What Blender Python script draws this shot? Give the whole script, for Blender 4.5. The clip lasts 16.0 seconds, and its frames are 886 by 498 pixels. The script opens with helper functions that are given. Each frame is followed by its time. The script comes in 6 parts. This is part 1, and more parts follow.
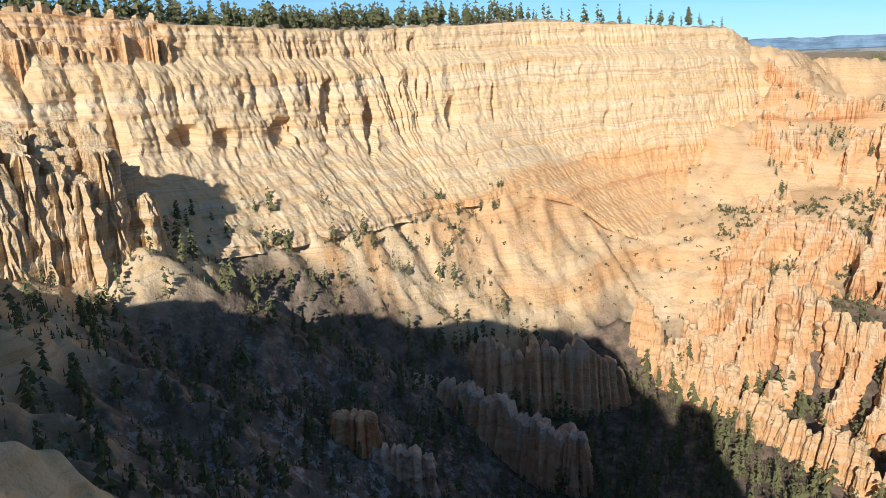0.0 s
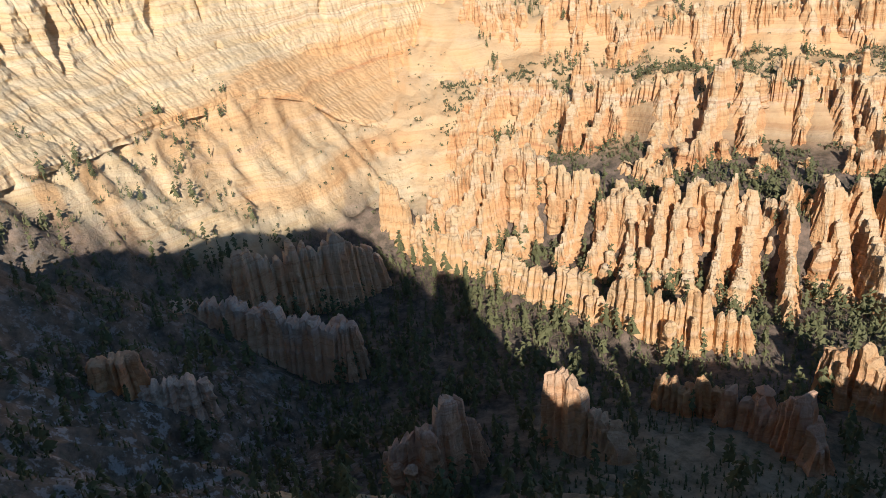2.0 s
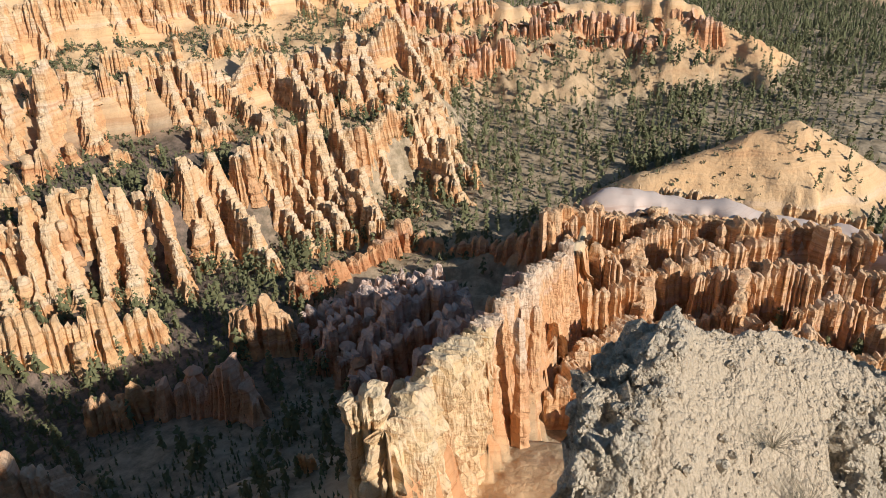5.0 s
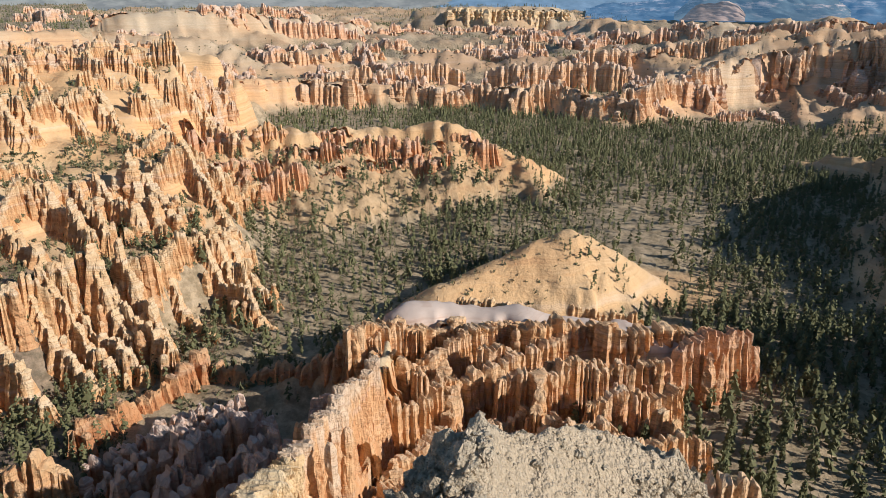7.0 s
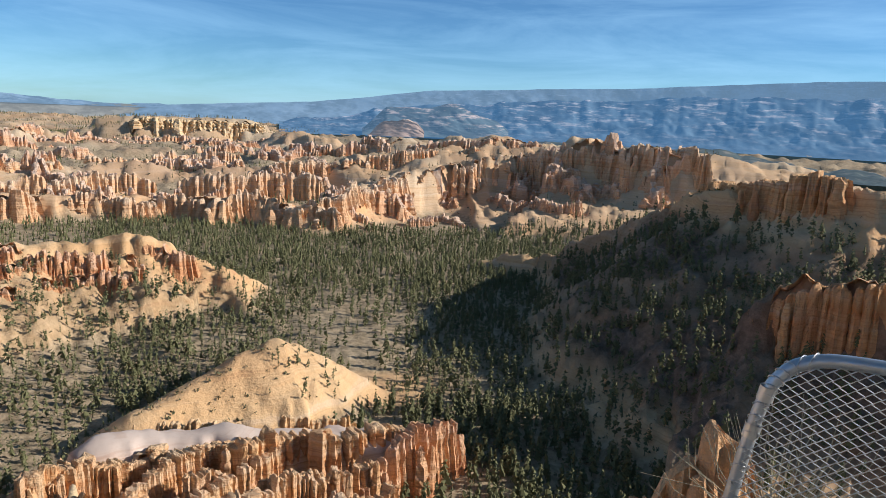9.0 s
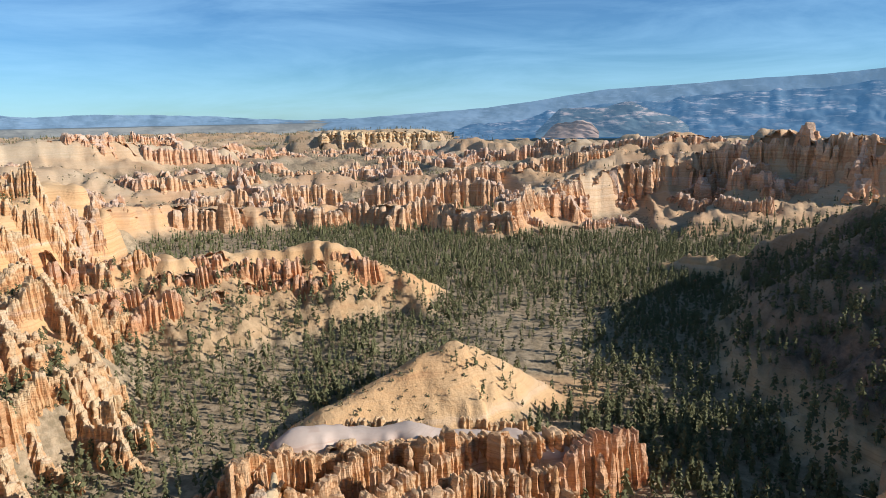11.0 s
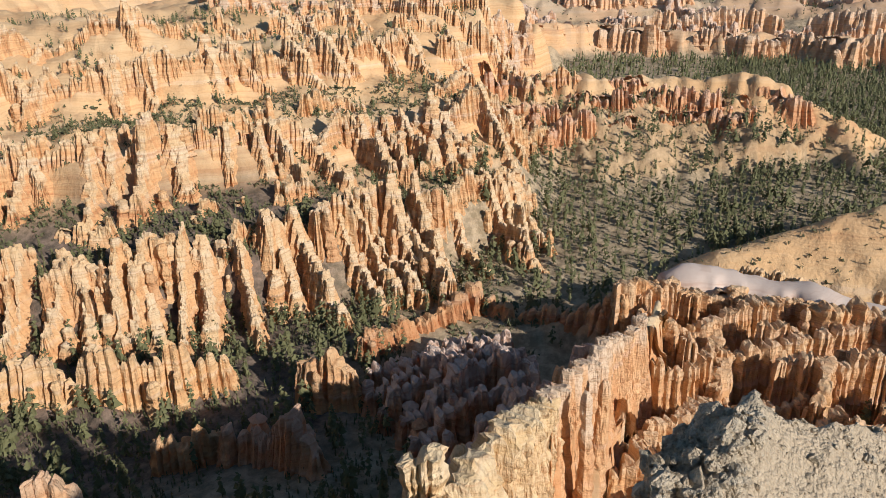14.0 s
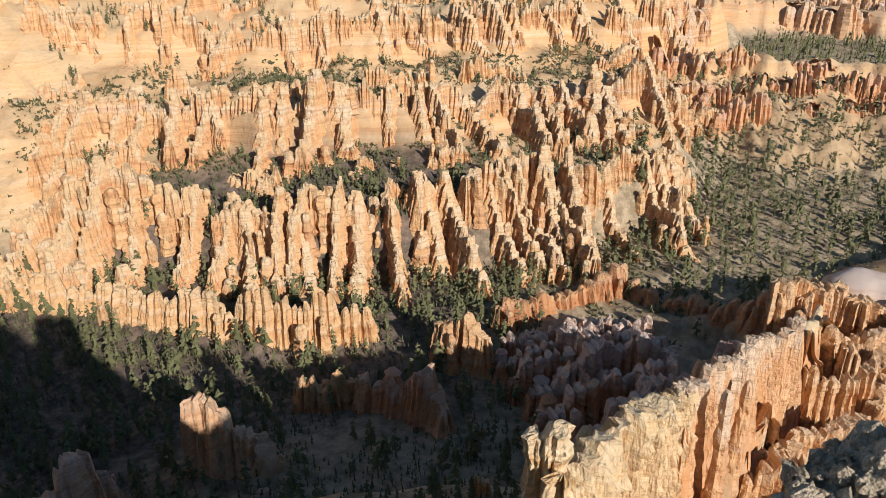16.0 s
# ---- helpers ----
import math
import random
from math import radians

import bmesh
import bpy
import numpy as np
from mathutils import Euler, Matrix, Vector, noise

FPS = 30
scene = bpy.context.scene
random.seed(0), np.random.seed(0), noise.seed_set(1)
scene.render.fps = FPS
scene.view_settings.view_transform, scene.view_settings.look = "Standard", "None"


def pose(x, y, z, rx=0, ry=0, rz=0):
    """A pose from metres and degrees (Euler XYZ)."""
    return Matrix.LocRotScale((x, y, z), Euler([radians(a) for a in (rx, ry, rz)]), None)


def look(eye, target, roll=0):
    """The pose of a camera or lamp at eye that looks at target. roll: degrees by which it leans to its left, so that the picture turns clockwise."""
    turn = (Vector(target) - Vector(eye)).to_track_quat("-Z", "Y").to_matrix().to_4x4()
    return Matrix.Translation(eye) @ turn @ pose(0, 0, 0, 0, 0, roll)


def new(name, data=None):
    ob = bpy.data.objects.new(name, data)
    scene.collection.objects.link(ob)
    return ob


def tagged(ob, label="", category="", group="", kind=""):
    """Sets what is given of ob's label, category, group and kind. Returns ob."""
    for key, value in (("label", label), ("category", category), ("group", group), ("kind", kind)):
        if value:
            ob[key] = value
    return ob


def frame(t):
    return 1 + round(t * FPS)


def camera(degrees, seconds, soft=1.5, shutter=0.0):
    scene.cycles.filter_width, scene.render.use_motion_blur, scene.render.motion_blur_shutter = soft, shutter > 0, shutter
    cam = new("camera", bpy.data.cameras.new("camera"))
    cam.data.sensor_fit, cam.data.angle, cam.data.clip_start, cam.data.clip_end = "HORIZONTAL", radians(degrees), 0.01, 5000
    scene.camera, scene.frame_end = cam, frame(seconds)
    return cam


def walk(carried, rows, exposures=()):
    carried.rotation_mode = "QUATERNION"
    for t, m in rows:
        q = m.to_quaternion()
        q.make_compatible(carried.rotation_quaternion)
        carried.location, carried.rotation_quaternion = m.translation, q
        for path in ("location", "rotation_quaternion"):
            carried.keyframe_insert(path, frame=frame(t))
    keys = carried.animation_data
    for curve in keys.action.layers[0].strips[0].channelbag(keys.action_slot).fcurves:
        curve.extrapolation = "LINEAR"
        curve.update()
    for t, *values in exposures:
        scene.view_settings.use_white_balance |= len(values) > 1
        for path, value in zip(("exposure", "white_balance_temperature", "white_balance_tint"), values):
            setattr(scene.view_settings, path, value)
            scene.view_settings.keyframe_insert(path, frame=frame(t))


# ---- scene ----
# The camera: a phone in the hand of someone turning on the spot at an overlook, 200 m above the valley datum.
cam = camera(61.94, 16.0, soft=0.5)
EYE_Z, ARM = 200.0, 0.12
ROWS = [
    (0.00, -0.67, -14.61, 2.57),
    (0.50, -9.16, -15.48, 3.11),
    (1.00, -13.96, -19.90, 3.88),
    (1.50, -16.89, -22.52, 4.68),
    (2.00, -22.35, -24.19, 5.82),
    (2.50, -31.01, -25.28, 4.71),
    (3.00, -36.81, -25.63, 4.90),
    (3.50, -46.59, -26.24, 3.75),
    (4.00, -57.06, -27.35, 3.41),
    (4.20, -60.72, -27.80, 3.05),
    (6.30, -79.96, -24.44, 1.35),
    (6.50, -81.23, -22.95, 1.10),
    (7.00, -86.57, -19.39, -0.05),
    (7.50, -93.34, -15.69, -0.96),
    (8.00, -97.28, -12.34, -1.11),
    (8.50, -102.65, -11.32, -1.67),
    (8.70, -105.45, -10.90, -2.25),
    (9.75, -114.00, -11.00, -1.20),
    (10.80, -99.18, -10.22, 0.85),
    (11.00, -96.16, -10.50, 0.96),
    (11.50, -91.15, -11.60, 0.75),
    (12.00, -86.42, -14.20, 0.43),
    (12.50, -80.90, -17.41, 0.33),
    (13.00, -75.87, -20.15, 0.43),
    (13.50, -70.08, -21.68, 0.96),
    (14.00, -64.45, -23.10, 1.55),
    (14.50, -59.07, -24.46, 1.58),
    (15.00, -56.75, -25.16, 1.05),
    (15.50, -54.53, -25.25, 0.82),
    (16.00, -51.88, -25.11, 0.92),
]
walk(cam, [(t, pose(-ARM * math.sin(radians(yaw)), ARM * math.cos(radians(yaw)), EYE_Z, 90 + pitch, roll, yaw)) for t, yaw, pitch, roll in ROWS],
     exposures=[(0.0, 0.03), (2.0, 0.06), (4.0, 0.12), (7.0, -0.01), (8.5, 0.08), (11.0, 0.05), (12.5, -0.08), (16.0, -0.02)])

# ---------------------------------------------------------------- sky and sun
SUN_AZ, SUN_EL = 199.6, 25.7          # degrees clockwise from +y, and above the horizon
world = bpy.data.worlds.new("sky")
scene.world = world
world.use_nodes = True
wn, wl = world.node_tree.nodes, world.node_tree.links
wn.clear()
w_out, w_bg, w_sky = wn.new("ShaderNodeOutputWorld"), wn.new("ShaderNodeBackground"), wn.new("ShaderNodeTexSky")
w_sky.sky_type, w_sky.sun_disc = "NISHITA", False
w_sky.sun_elevation, w_sky.sun_rotation = radians(SUN_EL), radians(SUN_AZ)
w_sky.altitude, w_sky.air_density, w_sky.dust_density, w_sky.ozone_density = 2500, 1.0, 0.6, 2.0
w_bg.inputs["Strength"].default_value = 0.055
# thin streaks of high cloud, stretched along the horizon
w_co, w_map, w_no, w_ramp, w_mix = (wn.new("ShaderNodeTexCoord"), wn.new("ShaderNodeMapping"), wn.new("ShaderNodeTexNoise"),
                                    wn.new("ShaderNodeValToRGB"), wn.new("ShaderNodeMix"))
w_map.inputs["Scale"].default_value = (1.6, 1.6, 11.0)
w_map.inputs["Rotation"].default_value = (0.07, 0.0, 0.0)
w_no.inputs["Scale"].default_value, w_no.inputs["Detail"].default_value, w_no.inputs["Roughness"].default_value = 1.7, 7.0, 0.62
w_no.inputs["Distortion"].default_value = 0.5
w_ramp.color_ramp.elements[0].position, w_ramp.color_ramp.elements[1].position = 0.36, 0.86
w_ramp.color_ramp.elements[1].color = (0.5, 0.5, 0.5, 1)
w_mix.data_type = "RGBA"
w_mix.inputs["B"].default_value = (11, 11.4, 11.8, 1)
wl.new(w_co.outputs["Generated"], w_map.inputs["Vector"])
wl.new(w_map.outputs["Vector"], w_no.inputs["Vector"])
wl.new(w_no.outputs["Fac"], w_ramp.inputs["Fac"])
wl.new(w_ramp.outputs["Color"], w_mix.inputs["Factor"])
wl.new(w_sky.outputs["Color"], w_mix.inputs["A"])
# the air is brighter low over the horizon
w_sep, w_low, w_gain = wn.new("ShaderNodeSeparateXYZ"), wn.new("ShaderNodeMapRange"), wn.new("ShaderNodeVectorMath")
w_low.interpolation_type = "SMOOTHSTEP"
for _i, _v in enumerate((0.0, 0.02, 0.62, 1.46, 0.70)):
    w_low.inputs[_i].default_value = _v
w_gain.operation = "SCALE"
wl.new(w_co.outputs["Generated"], w_sep.inputs[0])
wl.new(w_sep.outputs[2], w_low.inputs[0])
wl.new(w_low.outputs[0], w_gain.inputs["Scale"])
w_tone = wn.new("ShaderNodeVectorMath")
w_tone.operation = "MULTIPLY"
w_tone.inputs[1].default_value = (0.62, 1.03, 1.38)
wl.new(w_mix.outputs["Result"], w_tone.inputs[0])
wl.new(w_tone.outputs[0], w_gain.inputs[0])
wl.new(w_gain.outputs[0], w_bg.inputs["Color"])
wl.new(w_bg.outputs["Background"], w_out.inputs["Surface"])

sun = new("sun", bpy.data.lights.new("sun", "SUN"))
sun.data.energy, sun.data.angle, sun.data.color = 5.0, radians(0.53), (1.0, 0.935, 0.845)
_s = Vector((math.sin(radians(SUN_AZ)) * math.cos(radians(SUN_EL)), math.cos(radians(SUN_AZ)) * math.cos(radians(SUN_EL)), math.sin(radians(SUN_EL))))
sun.matrix_world = look(_s * 400 + Vector((0, 0, 200)), (0, 0, 200))

# ---------------------------------------------------------------- materials


class Nodes:
    """A small helper to write node trees."""

    def __init__(self, name, rough=0.9):
        self.mat = bpy.data.materials.new(name)
        self.mat.use_nodes = True
        self.t = self.mat.node_tree
        self.bsdf = self.t.nodes["Principled BSDF"]
        self.bsdf.inputs["Roughness"].default_value = rough
        self.bsdf.inputs["Specular IOR Level"].default_value = 0.2

    def n(self, kind, **sockets):
        nd = self.t.nodes.new("ShaderNode" + kind)
        for k, v in sockets.items():
            self.put(nd, k.replace("_", " "), v)
        return nd

    def put(self, nd, key, v):
        sock = nd.inputs[key]
        if isinstance(v, bpy.types.NodeSocket):
            self.t.links.new(v, sock)
        else:
            sock.default_value = v

    def math(self, op, a, b=0.0, clamp=False):
        nd = self.t.nodes.new("ShaderNodeMath")
        nd.operation, nd.use_clamp = op, clamp
        self.put(nd, 0, a)
        self.put(nd, 1, b)
        return nd.outputs[0]

    def span(self, v, a, b, c=0.0, d=1.0):
        nd = self.t.nodes.new("ShaderNodeMapRange")
        for i, q in enumerate((v, a, b, c, d)):
            self.put(nd, i, q)
        return nd.outputs[0]

    def mix(self, f, a, b, blend="MIX"):
        nd = self.t.nodes.new("ShaderNodeMix")
        nd.data_type, nd.blend_type = "RGBA", blend
        for k, q in (("Factor", f), ("A", a), ("B", b)):
            sock = [i for i in nd.inputs if i.name == k and i.type == ("VALUE" if k == "Factor" else "RGBA")][0]
            if isinstance(q, bpy.types.NodeSocket):
                self.t.links.new(q, sock)
            else:
                sock.default_value = (*q, 1) if isinstance(q, tuple) else q
        return [o for o in nd.outputs if o.type == "RGBA"][0]

    def ramp(self, f, stops):
        nd = self.t.nodes.new("ShaderNodeValToRGB")
        e = nd.color_ramp.elements
        while len(e) < len(stops):
            e.new(0.5)
        for q, (p, c) in zip(e, stops):
            q.position, q.color = p, (*c, 1)
        self.put(nd, 0, f)
        return nd.outputs[0]

    def noise(self, vec, scale, detail=4.0, rough=0.55, stretch=None):
        if stretch:
            m = self.n("Mapping", Scale=stretch, Vector=vec)
            vec = m.outputs[0]
        nd = self.n("TexNoise", Scale=scale, Detail=detail, Roughness=rough, Vector=vec)
        return nd.outputs["Fac"]

    def place(self):
        return self.n("NewGeometry").outputs["Position"]

    def attr(self, name):
        nd = self.t.nodes.new("ShaderNodeAttribute")
        nd.attribute_name = name
        return nd.outputs["Fac"]

    def bump(self, h, strength, dist):
        nd = self.n("Bump", Strength=strength, Distance=dist, Height=h)
        self.put(self.bsdf, "Normal", nd.outputs[0])

    def color(self, c):
        self.put(self.bsdf, "Base Color", c)


CREAM, WHITE, ORANGE, RED = (0.74, 0.53, 0.29), (0.77, 0.63, 0.44), (0.72, 0.415, 0.20), (0.47, 0.185, 0.09)
PINK, TALUS, SOIL = (0.77, 0.55, 0.39), (0.70, 0.47, 0.265), (0.46, 0.37, 0.26)


def rock_colour(m, pale, red):
    """Limestone in level beds: pale tops, orange and red below. pale, red: 0 to 1."""
    p = m.place()
    sep = m.n("SeparateXYZ", Vector=p).outputs
    warp = m.noise(p, 0.02, 3.0)
    z = m.math("ADD", sep[2], m.math("MULTIPLY", warp, 14.0))
    comb = m.n("CombineXYZ", X=m.math("MULTIPLY", sep[0], 0.004), Y=m.math("MULTIPLY", sep[1], 0.004), Z=z).outputs[0]
    beds = m.noise(comb, 0.22, 5.0, 0.6)
    fine = m.noise(p, 0.35, 6.0, 0.65)
    big = m.noise(p, 0.011, 3.0)
    c = m.ramp(m.math("ADD", m.math("MULTIPLY", beds, 0.75), m.math("MULTIPLY", big, 0.25)),
               [(0.30, RED), (0.42, ORANGE), (0.55, (0.75, 0.475, 0.245)), (0.68, PINK)])
    c = m.mix(m.math("MULTIPLY", m.attr("chalk"), 0.85), c, (1.0, 0.91, 0.97), "MULTIPLY")
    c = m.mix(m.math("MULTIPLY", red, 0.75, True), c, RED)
    pale_c = m.mix(m.span(beds, 0.35, 0.65), CREAM, WHITE)
    pale_c = m.mix(m.attr("chalk"), pale_c, m.mix(m.span(big, 0.4, 0.6), (0.72, 0.58, 0.50), (0.66, 0.51, 0.44)))
    c = m.mix(pale, c, pale_c)
    # thin hard beds
    thin = m.noise(comb, 0.95, 3.0, 0.7)
    c = m.mix(m.span(thin, 0.52, 0.62, 0.0, 0.55), c, m.mix(0.6, c, (0.40, 0.16, 0.06)))
    c = m.mix(m.span(fine, 0.48, 0.75, 0.0, 0.5), c, m.mix(0.5, c, (0.36, 0.16, 0.065)))
    return c, beds, fine, p, sep


def make_ground():
    m = Nodes("ground_earth", 0.95)
    pale, red, soil, snow, shade_soil = m.attr("pale"), m.attr("red"), m.attr("soil"), m.attr("snow"), m.attr("shade_soil")
    c, beds, fine, p, sep = rock_colour(m, pale, red)
    nz = m.n("SeparateXYZ", Vector=m.n("NewGeometry").outputs["Normal"]).outputs[2]
    flat = m.span(nz, 0.55, 0.85)
    tal = m.mix(m.attr("chalk"), m.mix(pale, TALUS, (0.70, 0.55, 0.36)), (0.62, 0.525, 0.46))
    c = m.mix(m.math("MULTIPLY", flat, 0.5), c, tal)
    spots = m.noise(p, 0.16, 5.0, 0.7)
    dry = m.mix(m.span(spots, 0.40, 0.60), SOIL, (0.20, 0.17, 0.115))
    c = m.mix(m.math("MULTIPLY", soil, 0.85), c, dry)
    # dark speckled soil colour that deepens the shade of hollow and east slope
    shade_litter = m.mix(m.span(spots, 0.35, 0.62), (0.25, 0.18, 0.145), (0.07, 0.06, 0.052))
    c = m.mix(m.math("MULTIPLY", shade_soil, 0.9), c, shade_litter)
    sn = m.math("MULTIPLY", snow, m.span(m.noise(p, 0.22, 6.0, 0.75), 0.53, 0.57), True)
    c = m.mix(sn, c, (0.80, 0.82, 0.86))
    m.color(c)
    h = m.math("ADD", m.math("MULTIPLY", beds, 0.6), fine)
    m.bump(m.math("MULTIPLY", h, m.span(m.attr("chalk"), 0.4, 1.0, 1.0, 0.12)), 0.55, 2.0)
    return m.mat


def make_hoodoo():
    m = Nodes("hoodoo_limestone", 0.95)
    c, beds, fine, p, sep = rock_colour(m, m.attr("pale"), m.attr("red"))
    streak = m.noise(p, 0.5, 4.0, 0.6, (1.0, 1.0, 0.12))
    c = m.mix(m.math("MULTIPLY", m.span(streak, 0.47, 0.66, 0.0, 0.42), m.span(m.attr("pale"), 0.0, 1.0, 1.0, 0.3)), c, m.mix(0.5, c, RED))
    m.color(c)
    m.bump(m.math("ADD", m.math("MULTIPLY", beds, 1.2), m.math("ADD", fine, streak)), 0.9, 1.7)
    return m.mat


def make_leaf(name, a, b):
    m = Nodes(name, 0.8)
    p = m.place()
    v = m.noise(p, 0.9, 3.0, 0.7)
    r = m.n("ObjectInfo").outputs["Random"]
    isl = m.n("NewGeometry").outputs["Random Per Island"]
    c = m.mix(m.span(v, 0.3, 0.7), a, b)
    c = m.mix(m.math("MULTIPLY", m.math("ADD", r, isl), 0.3), c, (0.17, 0.165, 0.085))
    m.color(c)
    return m.mat


def make_plain(name, col, rough, var=0.25, scale=1.0, metal=0.0):
    m = Nodes(name, rough)
    v = m.noise(m.place(), scale, 5.0, 0.65)
    m.color(m.mix(m.span(v, 0.3, 0.7, 0.0, var), col, tuple(q * 0.45 for q in col)))
    m.put(m.bsdf, "Metallic", metal)
    m.bump(v, 0.4, 0.1 / scale)
    return m.mat


M_GROUND, M_HOODOO = make_ground(), make_hoodoo()
M_NEEDLE = make_leaf("pine_needles", (0.082, 0.094, 0.042), (0.165, 0.165, 0.08))
M_SCRUB = make_leaf("scrub_leaves", (0.075, 0.085, 0.045), (0.14, 0.135, 0.075))
M_BARK = make_plain("bark", (0.16, 0.10, 0.07), 0.95, 0.6, 3.0)

# ---------------------------------------------------------------- noise and land form


def hash01(ix, iy, iz, seed):
    h = (ix.astype(np.int64) * 374761393 + iy.astype(np.int64) * 668265263 + iz * 1442695041 + seed * 974634277) & 0xFFFFFFFF
    h = ((h ^ (h >> 13)) * 1274126177) & 0xFFFFFFFF
    return ((h ^ (h >> 16)) & 0xFFFFFF) / float(0xFFFFFF)


def vnoise(x, y, seed=0):
    """Smooth value noise from -1 to 1 with a period of one unit."""
    ix, iy = np.floor(x), np.floor(y)
    fx, fy = x - ix, y - iy
    fx, fy = fx * fx * (3 - 2 * fx), fy * fy * (3 - 2 * fy)
    a, b = hash01(ix, iy, 0, seed), hash01(ix + 1, iy, 0, seed)
    c, d = hash01(ix, iy + 1, 0, seed), hash01(ix + 1, iy + 1, 0, seed)
    return 2 * ((a * (1 - fx) + b * fx) * (1 - fy) + (c * (1 - fx) + d * fx) * fy) - 1


def fbm(x, y, seed=0, octaves=4, gain=0.5):
    s, g, f = np.zeros_like(x, dtype=float), 1.0, 1.0
    for k in range(octaves):
        s += g * vnoise(x * f, y * f, seed + 17 * k)
        g, f = g * gain, f * 2.03
    return s


def smooth(a, b, v):
    q = np.clip((v - a) / (b - a), 0, 1)
    return q * q * (3 - 2 * q)


def polar(*triples):
    """Points of the plan: bearing in degrees from the overlook, distance, height."""
    return [(d * math.sin(radians(a)), d * math.cos(radians(a)), z) for a, d, z in triples]


def along(points, x, y):
    """Distance from a line of points, arc length along it, its height there, and the side (left positive)."""
    best = np.full(x.shape, 1e9)
    arc, high, side = np.zeros_like(best), np.zeros_like(best), np.zeros_like(best)
    run = 0.0
    for (ax, ay, az), (bx, by, bz) in zip(points[:-1], points[1:]):
        ux, uy = bx - ax, by - ay
        n = math.hypot(ux, uy)
        q = np.clip(((x - ax) * ux + (y - ay) * uy) / (n * n), 0, 1)
        dx, dy = x - ax - q * ux, y - ay - q * uy
        s = np.hypot(dx, dy)
        k = s < best
        best = np.where(k, s, best)
        arc = np.where(k, run + q * n, arc)
        high = np.where(k, az + q * (bz - az), high)
        side = np.where(k, np.sign(ux * dy - uy * dx), side)
        run += n
    return best, arc, high, side


# the foot of the great field of fins: bearing and distance
FOOT_AZ, FOOT_D = (10, 17, 25, 30, 37, 44, 54, 63, 70, 76), (470, 425, 392, 372, 335, 338, 346, 378, 419, 530)

# its benches: distance behind the foot, height
BENCH_U = (0, 8, 31, 62, 104, 122, 165, 215, 236, 300, 334, 430)
BENCH_H = (0, 2, 28, 34, 39, 57, 62, 67, 84, 88, 100, 104)

